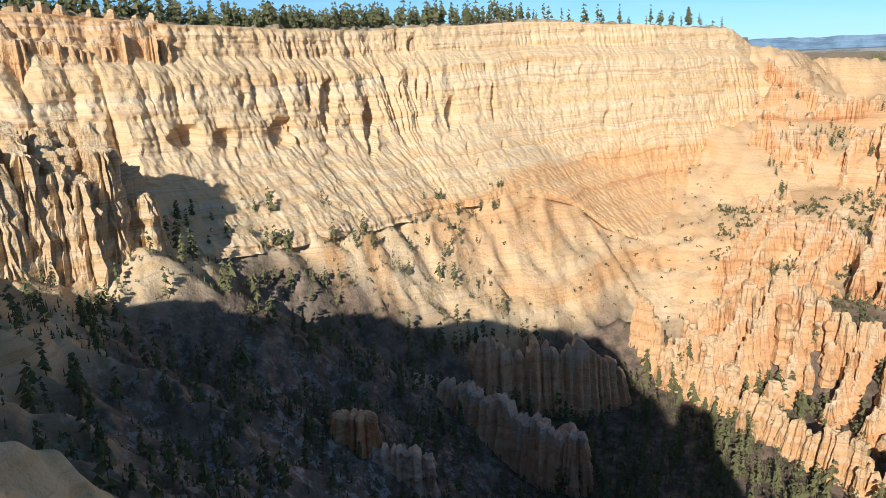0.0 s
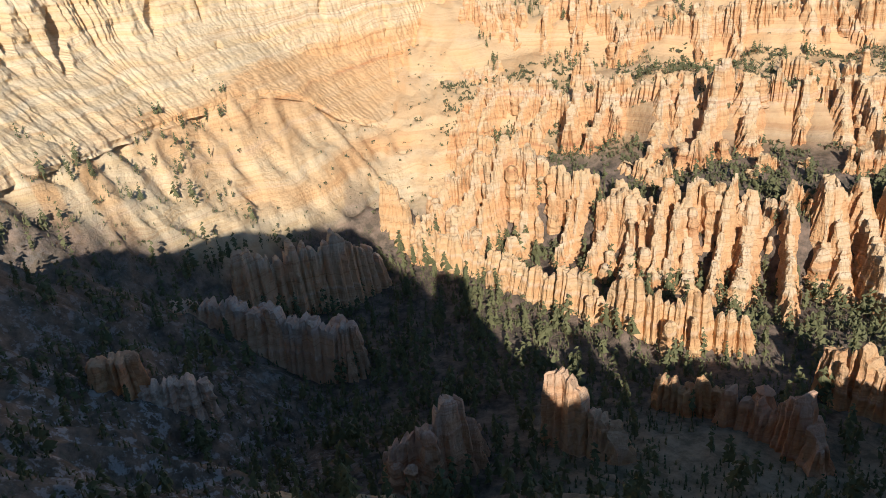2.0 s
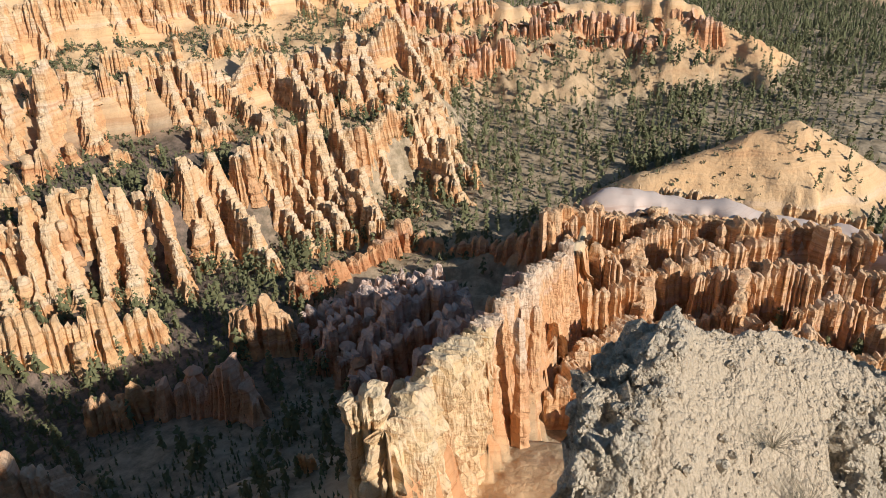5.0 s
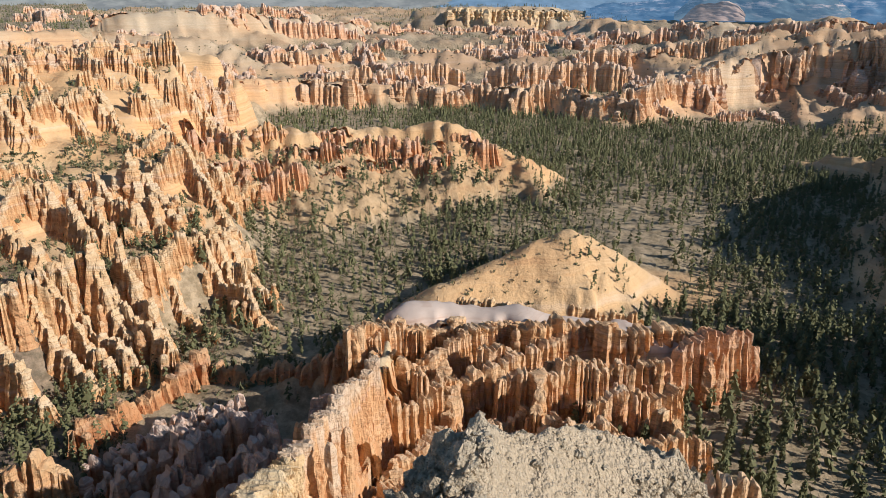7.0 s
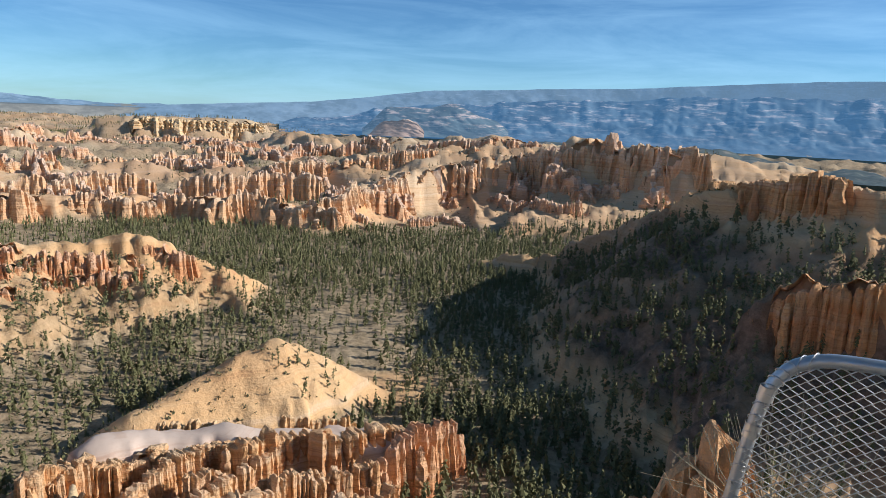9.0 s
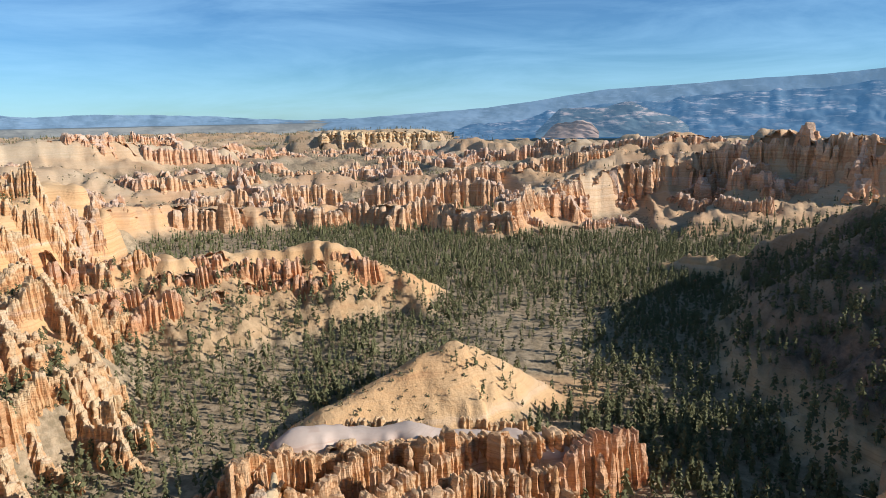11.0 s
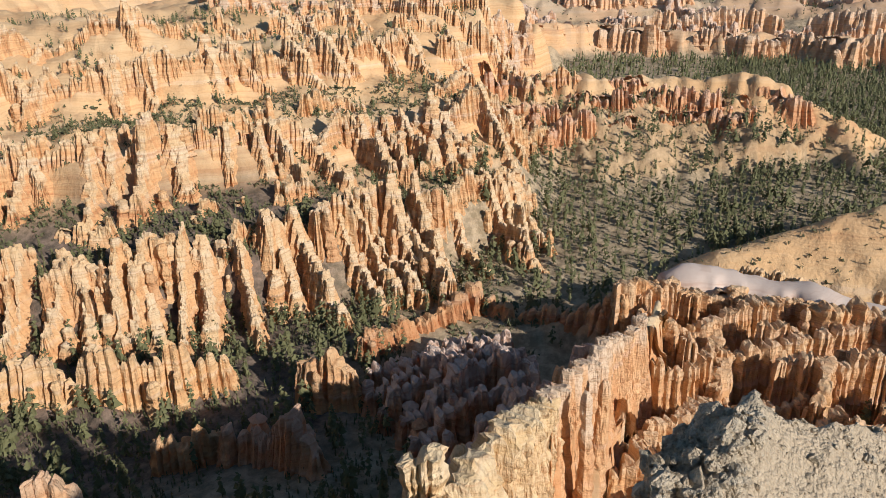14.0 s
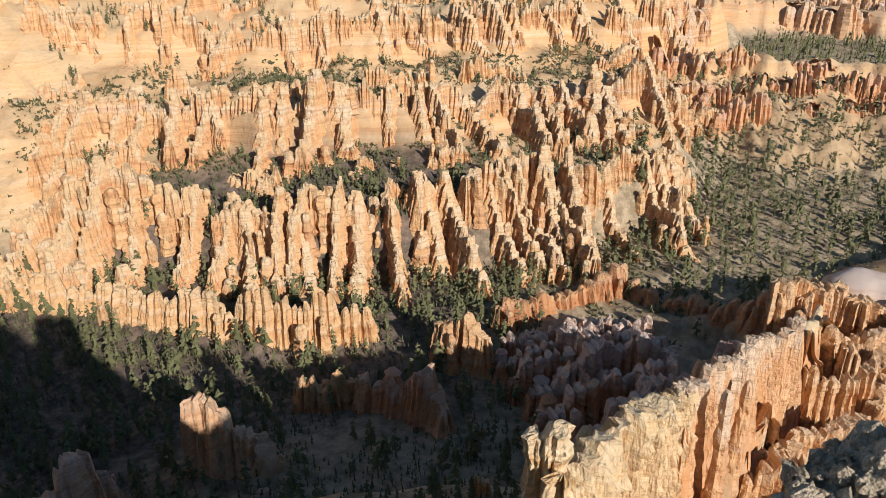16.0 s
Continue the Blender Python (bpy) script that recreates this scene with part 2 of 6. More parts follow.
# ridges: line, half width of the crest, height of the cliff, its run, slope of the foot left and right, flutes (size, length), how pale, how red, knobs on the crest
RIDGES = {
    "rim": (polar((-75, 400, 235), (-48, 400, 232), (-29, 410, 229), (-15, 450, 221.5), (-5, 515, 218), (6, 578, 222.5), (15.8, 645, 218), (19.5, 690, 213), (21.1, 712, 211.5), (22.5, 760, 197)),
            3, [(0, 0), (260, 230)], 30, 0.75, 0.9, (9, 34), 1.0, 0.0, 1.2),
    "rim_nose": (polar((22.9, 775, 194), (25, 890, 183), (31, 980, 171), (42, 1150, 150), (52, 1400, 138), (60, 1560, 128)), 20, 40, 40, 0.45, 0.4, (14, 40), 0.35, 0.0, 1.5),
    "west_fins": (polar((-42, 320, 172), (-30, 332, 164), (-24, 338, 158)), 3, 26, 8, 0.72, 0.72, (6, 16), 1.0, 0.0, 3),
    "west_slope": (polar((-60, 180, 172), (-45, 240, 150), (-33, 290, 132), (-27, 315, 122)), 4, 0, 10, 0.85, 0.6, (4, 20), 0.75, 0.0, 3),
    "spur": (polar((57, 640, 84), (65, 640, 80), (73, 650, 84), (80, 660, 82), (86, 665, 86), (89.5, 655, 82), (92.6, 640, 58), (96, 590, 34)),
             6, 9, 8, 0.42, 0.36, (7, 20), 0.05, 0.0, 3),
    "mid_cliff": (polar((62, 1150, 96), (68, 1120, 82), (77, 1170, 68), (83, 1180, 60), (89, 1180, 52), (95, 1170, 60), (100, 1120, 55), (104, 1260, 66)),
                  14, 26, 14, 0.30, 0.42, (16, 40), 0.1, 0.1, 5),
    "east_cliffs": (polar((103, 1260, 66), (106, 1330, 84), (110.7, 1425, 103), (116.3, 1450, 125), (118.4, 1440, 146), (119.2, 1430, 161), (121, 1415, 157), (123, 1395, 147), (126.2, 1355, 150), (127.4, 1348, 138), (128.4, 1340, 121), (131, 1320, 96)), 10, 62, 26, 0.5, 0.5, (16, 40), 0.45, 0.0, 4),
    "mid_hills": (polar((60, 1700, 112), (70, 1700, 80), (80, 1700, 60), (90, 1700, 54), (100, 1750, 70), (110, 1800, 104), (120, 1800, 122), (130, 1700, 118)),
                  25, 12, 40, 0.14, 0.12, (25, 60), 0.2, 0.0, 9),
    "far_rim": (polar((58, 2300, 125), (61, 2250, 130), (64, 2200, 145), (68, 2200, 145), (72, 2250, 143), (74, 2300, 124), (79, 2500, 95), (82, 2700, 74)), 40, 46, 50, 0.25, 0.25, (30, 80), 0.6, 0.0, 6),
    "far_hills": (polar((98, 2700, 96), (101, 2500, 86), (106, 2400, 100), (112, 2300, 112), (118, 2350, 112), (126, 2400, 90), (135, 2500, 70)),
                  30, 30, 60, 0.22, 0.22, (30, 80), 0.5, 0.0, 10),
    "mesa": (polar((84.9, 3000, 119), (86.3, 2980, 134), (89, 2950, 137), (94.6, 2950, 136), (95.6, 2950, 118)), 30, [(0, 0), (8, 26), (70, 44), (80, 74), (220, 92)], 26, 0.22, 0.30, (20, 60), 0.75, 0.0, 2),
    "cone": (polar((86.5, 385, 42), (88.3, 392, 44), (91.6, 408, 50), (93.9, 418, 57), (97.1, 432, 63.5), (100.7, 436, 48.5), (104.4, 444, 30), (107, 448, 12)), 0.5, 0, 4, 0.62, 0.62, (0.8, 16), 0.12, 0.0, 0.3),
    "slab": (polar((84, 331, 55), (88.3, 333, 53), (93, 331, 52), (97, 331, 50), (101, 331, 49), (104, 331, 48)), 4.0, [(0, 0), (4, 0.8), (10, 4.0), (14, 20), (30, 30)], 5, 0.7, 0.6, (4.5, 16), 1.0, 0.0, 1.6),
    "near_wall": (polar((63.5, 102, 103), (69.7, 130, 95), (74, 162, 88), (76.5, 190, 79), (79.5, 230, 70), (82, 280, 56)), 1.6, 46, 8, 0.8, 0.8, (6, 7), 1.0, 0.6, 0.6),
    "dark_ridge": (polar((56, 284, 22), (61, 304, 18), (66.4, 322, 22), (71, 312, 20), (78, 300, 36)), 3, 6, 6, 0.5, 0.5, (4, 11), 0.0, 0.9, 3),
    "fin_wall": (polar((13, 425, 46), (15.5, 412, 40), (20, 378, 26), (25, 350, 26), (30, 318, 25), (36, 294, 24), (40.5, 288, 24), (44.3, 286, 24)), 1.5, 3, 5, 0.6, 0.6, (4, 9), 0.2, 0.0, 2),
    "east_ridge": (polar((112, 850, 24), (116, 825, 42), (119.7, 800, 59), (123.6, 740, 93), (127.2, 685, 122), (128.6, 668, 138), (132.7, 620, 155), (136.7, 590, 156), (142, 580, 162), (152, 600, 176)), 6, 20, 12, 0.5, 0.5, (10, 30), 0.35, 0.35, 4),
    "east_spur": (polar((126.5, 60, 158), (131, 60, 168), (134, 62, 167), (139, 66, 158), (150, 70, 148)), 0.8, 18, 4, 1.3, 1.4, (2, 6), 0.0, 0.7, 1),
    "east_cliff": (polar((134.2, 432, 104), (136, 430, 113), (137.6, 428, 119), (142, 425, 123), (152, 430, 123)), 3, 34, 8, 0.7, 0.7, (6, 18), 0.0, 0.7, 3),
}
RIDGES["east_foot"] = (polar((134.3, 420, 80), (131, 430, 68), (128, 430, 57), (121, 420, 34)), 2, 3, 4, 0.35, 0.5, (6, 14), 0.4, 0.1, 2)
CAPPED = ("slab", "near_wall")     # pale on the crest alone


# the amphitheatre wall: distance from the rim and depth below it, in the west, the middle and the east
WALL_E = (0, 4, 14, 22, 30, 40, 62, 110, 165, 260)
WALL_DROP = ((0, 17, 26, 46, 66, 76, 94, 136, 184, 225), (0, 17, 25, 52, 80, 108, 128, 160, 196, 230), (0, 17, 25, 56, 90, 126, 152, 180, 206, 236))
WALL_DEEP = 9.0                       # the land lies that far behind the face of the wall
WEST, MIDDLE, EAST = 600.0, 730.0, 850.0


def wall_drop(arc, e):
    """Depth below the rim at a place along it and a distance from it."""
    a, b, c = (np.interp(e, WALL_E, q) for q in WALL_DROP)
    q = smooth(WEST, MIDDLE, arc)
    p = smooth(MIDDLE, EAST, arc)
    return (a * (1 - q) + b * q) * (1 - p) + c * p


def wall_foot(arc):
    """How far below the rim the cliff ends and the scree begins."""
    return 82 + 44 * smooth(WEST, MIDDLE, arc) + 14 * smooth(MIDDLE, EAST, arc)


def sunward(u, a, z):
    """A point of the plan from its offset across and along the sun's shadow."""
    c, s = math.cos(radians(SUN_AZ - 180)), math.sin(radians(SUN_AZ - 180))
    return (u * c + a * s, -u * s + a * c, z)


RIDGES["knoll"] = ([sunward(*q) for q in ((-290, 75, 164), (-260, 72, 167), (-225, 66, 182), (-190, 55, 192), (-150, 36, 211), (-108, 16, 224), (-56, 4, 230), (-40, -4, 226))], 4, 55, 22, 0.9, 0.9, (6, 20), 0.8, 0.0, 2)
RIDGES["south_shelf"] = ([sunward(*q) for q in ((-60, -60, 250), (-20, -60, 226), (8, -95, 197), (28, -95, 193), (46, -95, 192), (55, -95, 202), (60, -95, 200), (65, -95, 178), (74, -95, 162), (84, -95, 152), (96, -95, 140), (180, -150, 130))], 6, 40, 10, 1.3, 1.3, (3, 20), 0.6, 0.2, 1)


def land(x, y):
    """Height of the land and its make-up: pale, red, soil, snow."""
    d = np.hypot(x, y)
    az = np.degrees(np.arctan2(x, y))
    wx = x + 9 * fbm(x / 60, y / 60, 3, 3) * smooth(60, 300, d)
    wy = y + 9 * fbm(x / 60, y / 60, 9, 3) * smooth(60, 300, d)
    # the valley floor: it drops eastward, and rises slowly again far off
    floor = 20 + 18 * smooth(280, 150, d) + 11 * smooth(330, 600, d) - 17 * smooth(600, 1050, d) * smooth(75, 105, az) + 2.5 * fbm(x / 90, y / 90, 21, 4)
    ramp = np.clip(d - np.interp(az, FOOT_AZ, FOOT_D), 0, 420)
    # benches of the great field, one above the other, with a riser between
    wander = ramp + 11 * fbm(x / 34, y / 34, 27, 3) * smooth(3, 25, ramp)
    bench = np.interp(wander, BENCH_U, BENCH_H)
    floor = floor + bench * smooth(18, 26, az) * smooth(73, 66, az + 3 * fbm(x / 50, y / 50, 25, 2)) * (1 + 0.10 * fbm(x / 45, y / 45, 26, 4)) * smooth(1300, 900, d)
    floor = floor + 28 * smooth(1250, 2400, d) + 34 * smooth(3000, 4800, d)
    top = 197 - 1.62 * d
    foot = 92 - 0.42 * (d - 65)
    floor = np.maximum(floor, np.maximum(top, np.where(d < 160, foot, -1e3)))
    z = floor.copy()
    pale, red = np.full(x.shape, 0.25), np.zeros(x.shape)
    pale = np.where(az < 20, 0.6, pale)
    near = smooth(25, 60, d)
    rockiness = np.zeros(x.shape)
    for i, (what, (line, half, cliff, run, left, right, (fl, fw), pl, rd, knob)) in enumerate(RIDGES.items()):
        reach = 800
        if x.max() < min(p[0] for p in line) - reach or x.min() > max(p[0] for p in line) + reach or y.max() < min(p[1] for p in line) - reach or y.min() > max(p[1] for p in line) + reach:
            continue
        plain = what in ("rim", "cone", "slab")
        s, arc, high, side = along(line, x if plain else wx, y if plain else wy)
        t1 = fbm(arc / fw + side * 40, s / 90 + i * 7.0, 31 + i, 3, 0.55)
        t2 = vnoise(arc / (fw * 0.37) + side * 11, s / 60 + i * 3.0, 77 + i)
        flute = fl * (np.abs(t1) * 1.3 - 0.35) + fl * 0.35 * t2
        if i == 0:
            gully = 3.0 * fbm(arc / 15, s / 60, 131, 4, 0.6) + 1.3 * vnoise(arc / 3.4 + 0.5 * vnoise(s / 9, arc / 30, 133), s / 55, 132)
            flute = gully * smooth(WEST + 140, WEST - 20, arc) * smooth(50, 75, s)
        if what == "west_slope":
            flute = flute + 1.5 * vnoise(arc / 3.6, s / 60, 134)
        e = s + flute * smooth(half * 0.5, half + run, s)
        e = np.maximum(e - half, 0)
        if i == 0:
            drop = wall_drop(arc, e)
            drop = wall_drop(arc, e + WALL_DEEP * smooth(wall_foot(arc) + 16, wall_foot(arc) - 2, drop) * (arc > 268)) + 2.0 * (arc > 268)
        elif isinstance(cliff, list):
            drop = np.interp(e, [q[0] for q in cliff], [q[1] for q in cliff]) + 1.2 * np.maximum(e - cliff[-1][0], 0)
        if not isinstance(cliff, list):
            slope = np.where(side > 0, left, right)
            q = np.clip(e / run, 0, 1)
            drop = cliff * (q + 0.05 * np.sin(q * 19) * (q < 1)) + np.maximum(e - run, 0) * slope
        h = high + knob * fbm(arc / (fw * 1.7), side * 0 + i, 55 + i, 3) - drop
        h = h - 0.03 * s
        k = h > z
        f = smooth(-4, 4, h - z)
        cap = pl * smooth(9, 2.5, high - h) if what in CAPPED else pl
        pale, red = pale * (1 - f) + cap * f, red * (1 - f) + rd * f
        rockiness = rockiness * (1 - f) + f * smooth(0.0, 0.6, (h - floor) / 30)
        z = np.maximum(z, h) + np.where(np.abs(h - z) < 3, (3 - np.abs(h - z)) ** 2 / 12, 0)
    # the plateau behind the rim
    rim = RIDGES["rim"][0]
    s, arc, high, side = along(rim, x, y)
    behind = (side > 0) & (az < 22.5) & (d > 250)
    z = np.where(behind, np.maximum(z, high + 0.012 * s - 22 * smooth(12, 26, az) * smooth(0, 200, s) + 2 * fbm(x / 40, y / 40, 5, 3)), z)
    nose = RIDGES["rim_nose"][0]
    s2, arc2, high2, side2 = along(nose, wx, wy)
    behind2 = (side2 > 0) & (az >= 22) & (az < 62) & (d > 750)
    z = np.where(behind2, np.maximum(z, high2 - 4 - 0.004 * s2 + 2 * fbm(x / 60, y / 60, 6, 3)), z)
    # rills down every slope, and ledges
    s3 = along(RIDGES["cone"][0], x, y)[0]
    s4 = along(RIDGES["slab"][0], x, y)[0]
    amp = near * (0.6 + 2.2 * rockiness) * (0.25 + 0.75 * smooth(15, 45, s3)) * (0.06 + 0.94 * smooth(15, 20, s4))
    rill = np.abs(fbm(x / 19, y / 19, 91, 4)) 
    z = z + amp * (1.0 - 2.4 * rill) + 0.35 * near * (0.2 + 0.8 * smooth(15, 20, s4)) * fbm(x / 4.5, y / 4.5, 92, 2)
    far = smooth(1150, 1900, d)
    z = z + far * (20 * (0.5 - np.abs(fbm(x / 150, y / 150, 93, 4))) + 11 * (0.45 - np.abs(fbm(x / 52, y / 52, 95, 3)))) * smooth(140, 115, z)
    soil = smooth(0.5, 0.1, rockiness) * smooth(70, 50, z) + behind * 1.0 + behind2 * 1.0
    # more soil in the valley hollow, put in to darken its shade
    hollow = smooth(60, 50, az) * smooth(430, 390, d) * smooth(np.where(az < 12, 66, 100), np.where(az < 12, 52, 84), z) * smooth(120, 150, d)
    soil = np.clip(soil + far * 0.25 + hollow * (0.55 + 0.45 * fbm(x / 25, y / 25, 49, 3)), 0, 1)
    bare = smooth(13, 18, along(RIDGES["slab"][0], x, y)[0]) * smooth(16, 34, along(RIDGES["cone"][0], x, y)[0])
    soil = np.maximum(soil, 0.5 * smooth(65, 71, az) * smooth(99, 94, az) * smooth(430, 465, d) * smooth(640, 605, d) * smooth(74, 62, z))
    soil = soil * (0.1 + 0.9 * bare)
    # where shade is painted into the soil; bounds follow the shadow's edge
    shade_soil = smooth(62, 50, az) * smooth(425, 380, d - 40 * smooth(0, 14, az)) * smooth(np.interp(az, (-14, -8, -3, 3, 12, 14), (122, 104, 84, 50, 50, 100)), np.interp(az, (-14, -8, -3, 3, 12, 14), (104, 84, 64, 38, 38, 84)), z) * smooth(60, 110, d)
    shade_soil = np.maximum(shade_soil, smooth(104, 112, az) * smooth(34, 52, z) * smooth(132, 108, z) * smooth(900, 700, d) * smooth(100, 130, d) * np.clip(0.85 + 0.4 * fbm(x / 45, y / 45, 58, 3), 0, 1))
    shade_soil = np.maximum(shade_soil, 0.85 * smooth(-8, -16, az) * smooth(215, 175, d) * smooth(60, 110, d))
    shade_soil = shade_soil * (1 - 0.65 * smooth(20, 35, az) * smooth(250, 205, d) * smooth(70, 60, az))
    snow = smooth(20, -10, az) * smooth(150, 60, z) * smooth(400, 200, d) * 0.35
    snow = np.maximum(snow, smooth(-16, -20, az) * smooth(330, 350, d) * smooth(100, 120, z) * smooth(185, 165, z))
    red = np.clip(red + far * 0.8 * smooth(0.1, 0.7, fbm(x / 170, y / 170, 47, 3)), 0, 1)
    pale = np.clip(pale + far * 0.7 * fbm(x / 130, y / 130, 48, 4), 0, 1)
    pale = np.clip(pale + 0.25 * fbm(x / 70, y / 70, 41, 3) * (pale < 0.9), 0, 1)
    # the great wall: cream above, a blush of orange across its middle, pale below
    wall = smooth(22, 16, az) * smooth(380, 430, d)
    zz = z + 10 * fbm(x / 80, y / 80, 44, 2)
    blush = smooth(46, 66, zz) * smooth(130, 112, zz) * smooth(21, 17, az) * (1 - 0.7 * np.exp(-((zz - 74) / 6) ** 2)) * (1.0 + 0.5 * fbm(x / 60, zz / 7, 46, 3))
    pale = pale * (1 - wall) + wall * np.clip(1 - 1.0 * blush * smooth(-5, 2, az), 0, 1)
    streak = smooth(0.15, 0.45, fbm((x * 0.94 + y * 0.34) / 12, (y * 0.94 - x * 0.34) / 90, 50, 3))
    pale = np.clip(pale - streak * 0.9 * smooth(-19, -15, az) * smooth(-2, -6, az) * smooth(50, 62, z) * smooth(128, 110, z) * (d > 270), 0, 1)
    capped = smooth(-17, -20, az) * (d > 340) * smooth(200, 208, z)
    pale = np.clip(pale - capped * (0.75 + 0.5 * fbm(x / 14, y / 14, 52, 2)), 0, 1)
    chalk = np.maximum(smooth(20, 16, s4) * smooth(0.5, 0.8, pale), 0.3 * smooth(900, 1200, d) * smooth(30, 45, az))
    return z, pale, red, soil, snow, shade_soil, chalk


def sheet(name, verts, faces, mat, attrs=None, flat=False):
    me = bpy.data.meshes.new(name)
    nf, k = faces.shape
    me.vertices.add(len(verts))
    me.vertices.foreach_set("co", np.ascontiguousarray(verts, dtype=np.float32).ravel())
    me.loops.add(nf * k)
    me.loops.foreach_set("vertex_index", np.ascontiguousarray(faces, dtype=np.int32).ravel())
    me.polygons.add(nf)
    me.polygons.foreach_set("loop_start", np.arange(nf, dtype=np.int32) * k)
    me.polygons.foreach_set("use_smooth", np.full(nf, not flat))
    for key, val in (attrs or {}).items():
        at = me.attributes.new(key, "FLOAT", "POINT")
        at.data.foreach_set("value", np.ascontiguousarray(val, dtype=np.float32))
    me.materials.append(mat)
    me.update()
    me.validate()
    return me


def grid_faces(nu, nv, wrap=False):
    i = np.arange(nu - 1)[:, None] * nv
    j = np.arange(nv if wrap else nv - 1)[None, :]
    j2 = (j + 1) % nv
    return np.stack([(i + j).ravel(), (i + nv + j).ravel(), (i + nv + j2).ravel(), (i + j2).ravel()], 1)


def make_land():
    """One sheet of ground round the overlook, finer towards the valley."""
    fine = np.arange(-40, 148.01, 0.21)
    coarse = np.arange(148, 320, 2.0)[1:]
    bearing = np.radians(np.concatenate([fine, coarse]))
    dist = np.concatenate([[0.5, 2.0, 5.0, 10.0, 18.0, 28.0, 40.0], np.geomspace(50, 1300, 325), np.geomspace(1300, 4950, 96)[1:]])
    D, A = np.meshgrid(dist, bearing, indexing="ij")
    x, y = D * np.sin(A), D * np.cos(A)
    out = np.empty((7, *x.shape))
    rows, cols = np.linspace(0, len(dist), 9).astype(int), np.linspace(0, len(bearing), 9).astype(int)
    for i0, i1 in zip(rows[:-1], rows[1:]):
        for j0, j1 in zip(cols[:-1], cols[1:]):
            block = land(x[i0:i1, j0:j1].ravel(), y[i0:i1, j0:j1].ravel())
            for k in range(7):
                out[k, i0:i1, j0:j1] = np.reshape(block[k], (i1 - i0, j1 - j0))
    z, pale, red, soil, snow, shade_soil, chalk = out.reshape(7, -1)
    v = np.stack([x.ravel(), y.ravel(), z], 1)
    me = sheet("ground", v, grid_faces(len(dist), len(bearing), True)[:, ::-1], M_GROUND,
               {"pale": pale, "red": red, "soil": soil, "snow": snow, "shade_soil": shade_soil, "chalk": chalk})
    return tagged(new("ground", me), "eroded canyon ground of cream, orange and pink limestone", "ground", kind="structure")


ground = make_land()

# ---------------------------------------------------------------- hoodoos and fins
rng = np.random.default_rng(7)


def columns(cx, cy, z0, z1, r0, r1, sides, rings, seed, turn=None, flat=1.0):
    """Weathered rock columns: rings that taper, with ledges at common levels and a broken top. Returns verts (n, k, 3) and one column's faces."""
    n = len(cx)
    h = np.linspace(0, 1, rings)[None, :, None]
    th = (np.arange(sides) / sides * 2 * math.pi)[None, None, :]
    z = z0[:, None, None] + (z1 - z0)[:, None, None] * h
    idx = np.arange(n)[:, None, None] * 13.7
    head = np.maximum(r1, 0.62 * r0)[:, None, None]
    taper = head + (r0[:, None, None] * 1.15 - head) * (1 - h) ** 1.6
    ledge = 0.17 * np.tanh(2.5 * vnoise(z / 2.6, z * 0 + 0.5, 1234)) + 0.12 * np.tanh(2.5 * vnoise(z / 1.1 + 40, z * 0 + 7.5, 1234))
    lumps = 0.34 * vnoise(idx + 2.2 * np.cos(th) + 0 * z, 2.2 * np.sin(th) + z / 9.0, seed + 3) + 0.2 * vnoise(idx + 4.5 * np.cos(th) + 9, 4.5 * np.sin(th) + z / 2.4, seed + 5)
    crown = 1 - 0.5 * smooth(0.9, 1.0, h) ** 2
    neck = 1 - 0.18 * np.exp(-((h - 0.80) / 0.05) ** 2) * (vnoise(idx, idx * 0 + 3.3, seed) > 0)
    r = taper * (1 + ledge + lumps) * crown * neck
    a = th + (turn[:, None, None] if turn is not None else 0)
    lean_x, lean_y = (vnoise(idx + 5, idx * 0 + 1.5, seed) * 0.06, vnoise(idx + 8, idx * 0 + 4.5, seed) * 0.06)
    x = cx[:, None, None] + r * np.cos(a) + lean_x * (z - z0[:, None, None]) * h
    y = cy[:, None, None] + r * np.sin(a) * flat + lean_y * (z - z0[:, None, None]) * h
    zz = np.broadcast_to(z, r.shape).copy()
    zz[:, -1, :] += 0.5 * r1[:, None] * vnoise(idx[:, :, 0] + 2.1 * np.cos(th[:, 0, :]), 2.1 * np.sin(th[:, 0, :]), seed + 9)
    v = np.stack([x, y, zz], 3).reshape(n, rings * sides, 3)
    tip = np.stack([v[:, -sides:, 0].mean(1), v[:, -sides:, 1].mean(1), zz[:, -1, :].mean(1) + 0.25 * r1], 1)[:, None, :]
    v = np.concatenate([v, tip], 1)
    f = grid_faces(rings, sides, True)[:, ::-1]
    k = np.arange(sides)
    base = (rings - 1) * sides
    cap = np.stack([base + k, base + (k + 1) % sides, np.full(sides, rings * sides), np.full(sides, rings * sides)], 1)
    return v, f, cap[:, :3]


def poly_mesh(name, v, quads, tris, mat, attrs):
    """A mesh of four- and three-sided faces."""
    me = bpy.data.meshes.new(name)
    nq, nt = len(quads), len(tris)
    me.vertices.add(len(v))
    me.vertices.foreach_set("co", np.ascontiguousarray(v, dtype=np.float32).ravel())
    loops = np.concatenate([quads.ravel(), tris.ravel()]).astype(np.int32)
    me.loops.add(len(loops))
    me.loops.foreach_set("vertex_index", loops)
    me.polygons.add(nq + nt)
    me.polygons.foreach_set("loop_start", np.concatenate([np.arange(nq) * 4, nq * 4 + np.arange(nt) * 3]).astype(np.int32))
    me.polygons.foreach_set("use_smooth", np.full(nq + nt, False))
    for key, val in attrs.items():
        at = me.attributes.new(key, "FLOAT", "POINT")
        at.data.foreach_set("value", np.ascontiguousarray(val, dtype=np.float32))
    me.materials.append(mat)
    me.update()
    return me


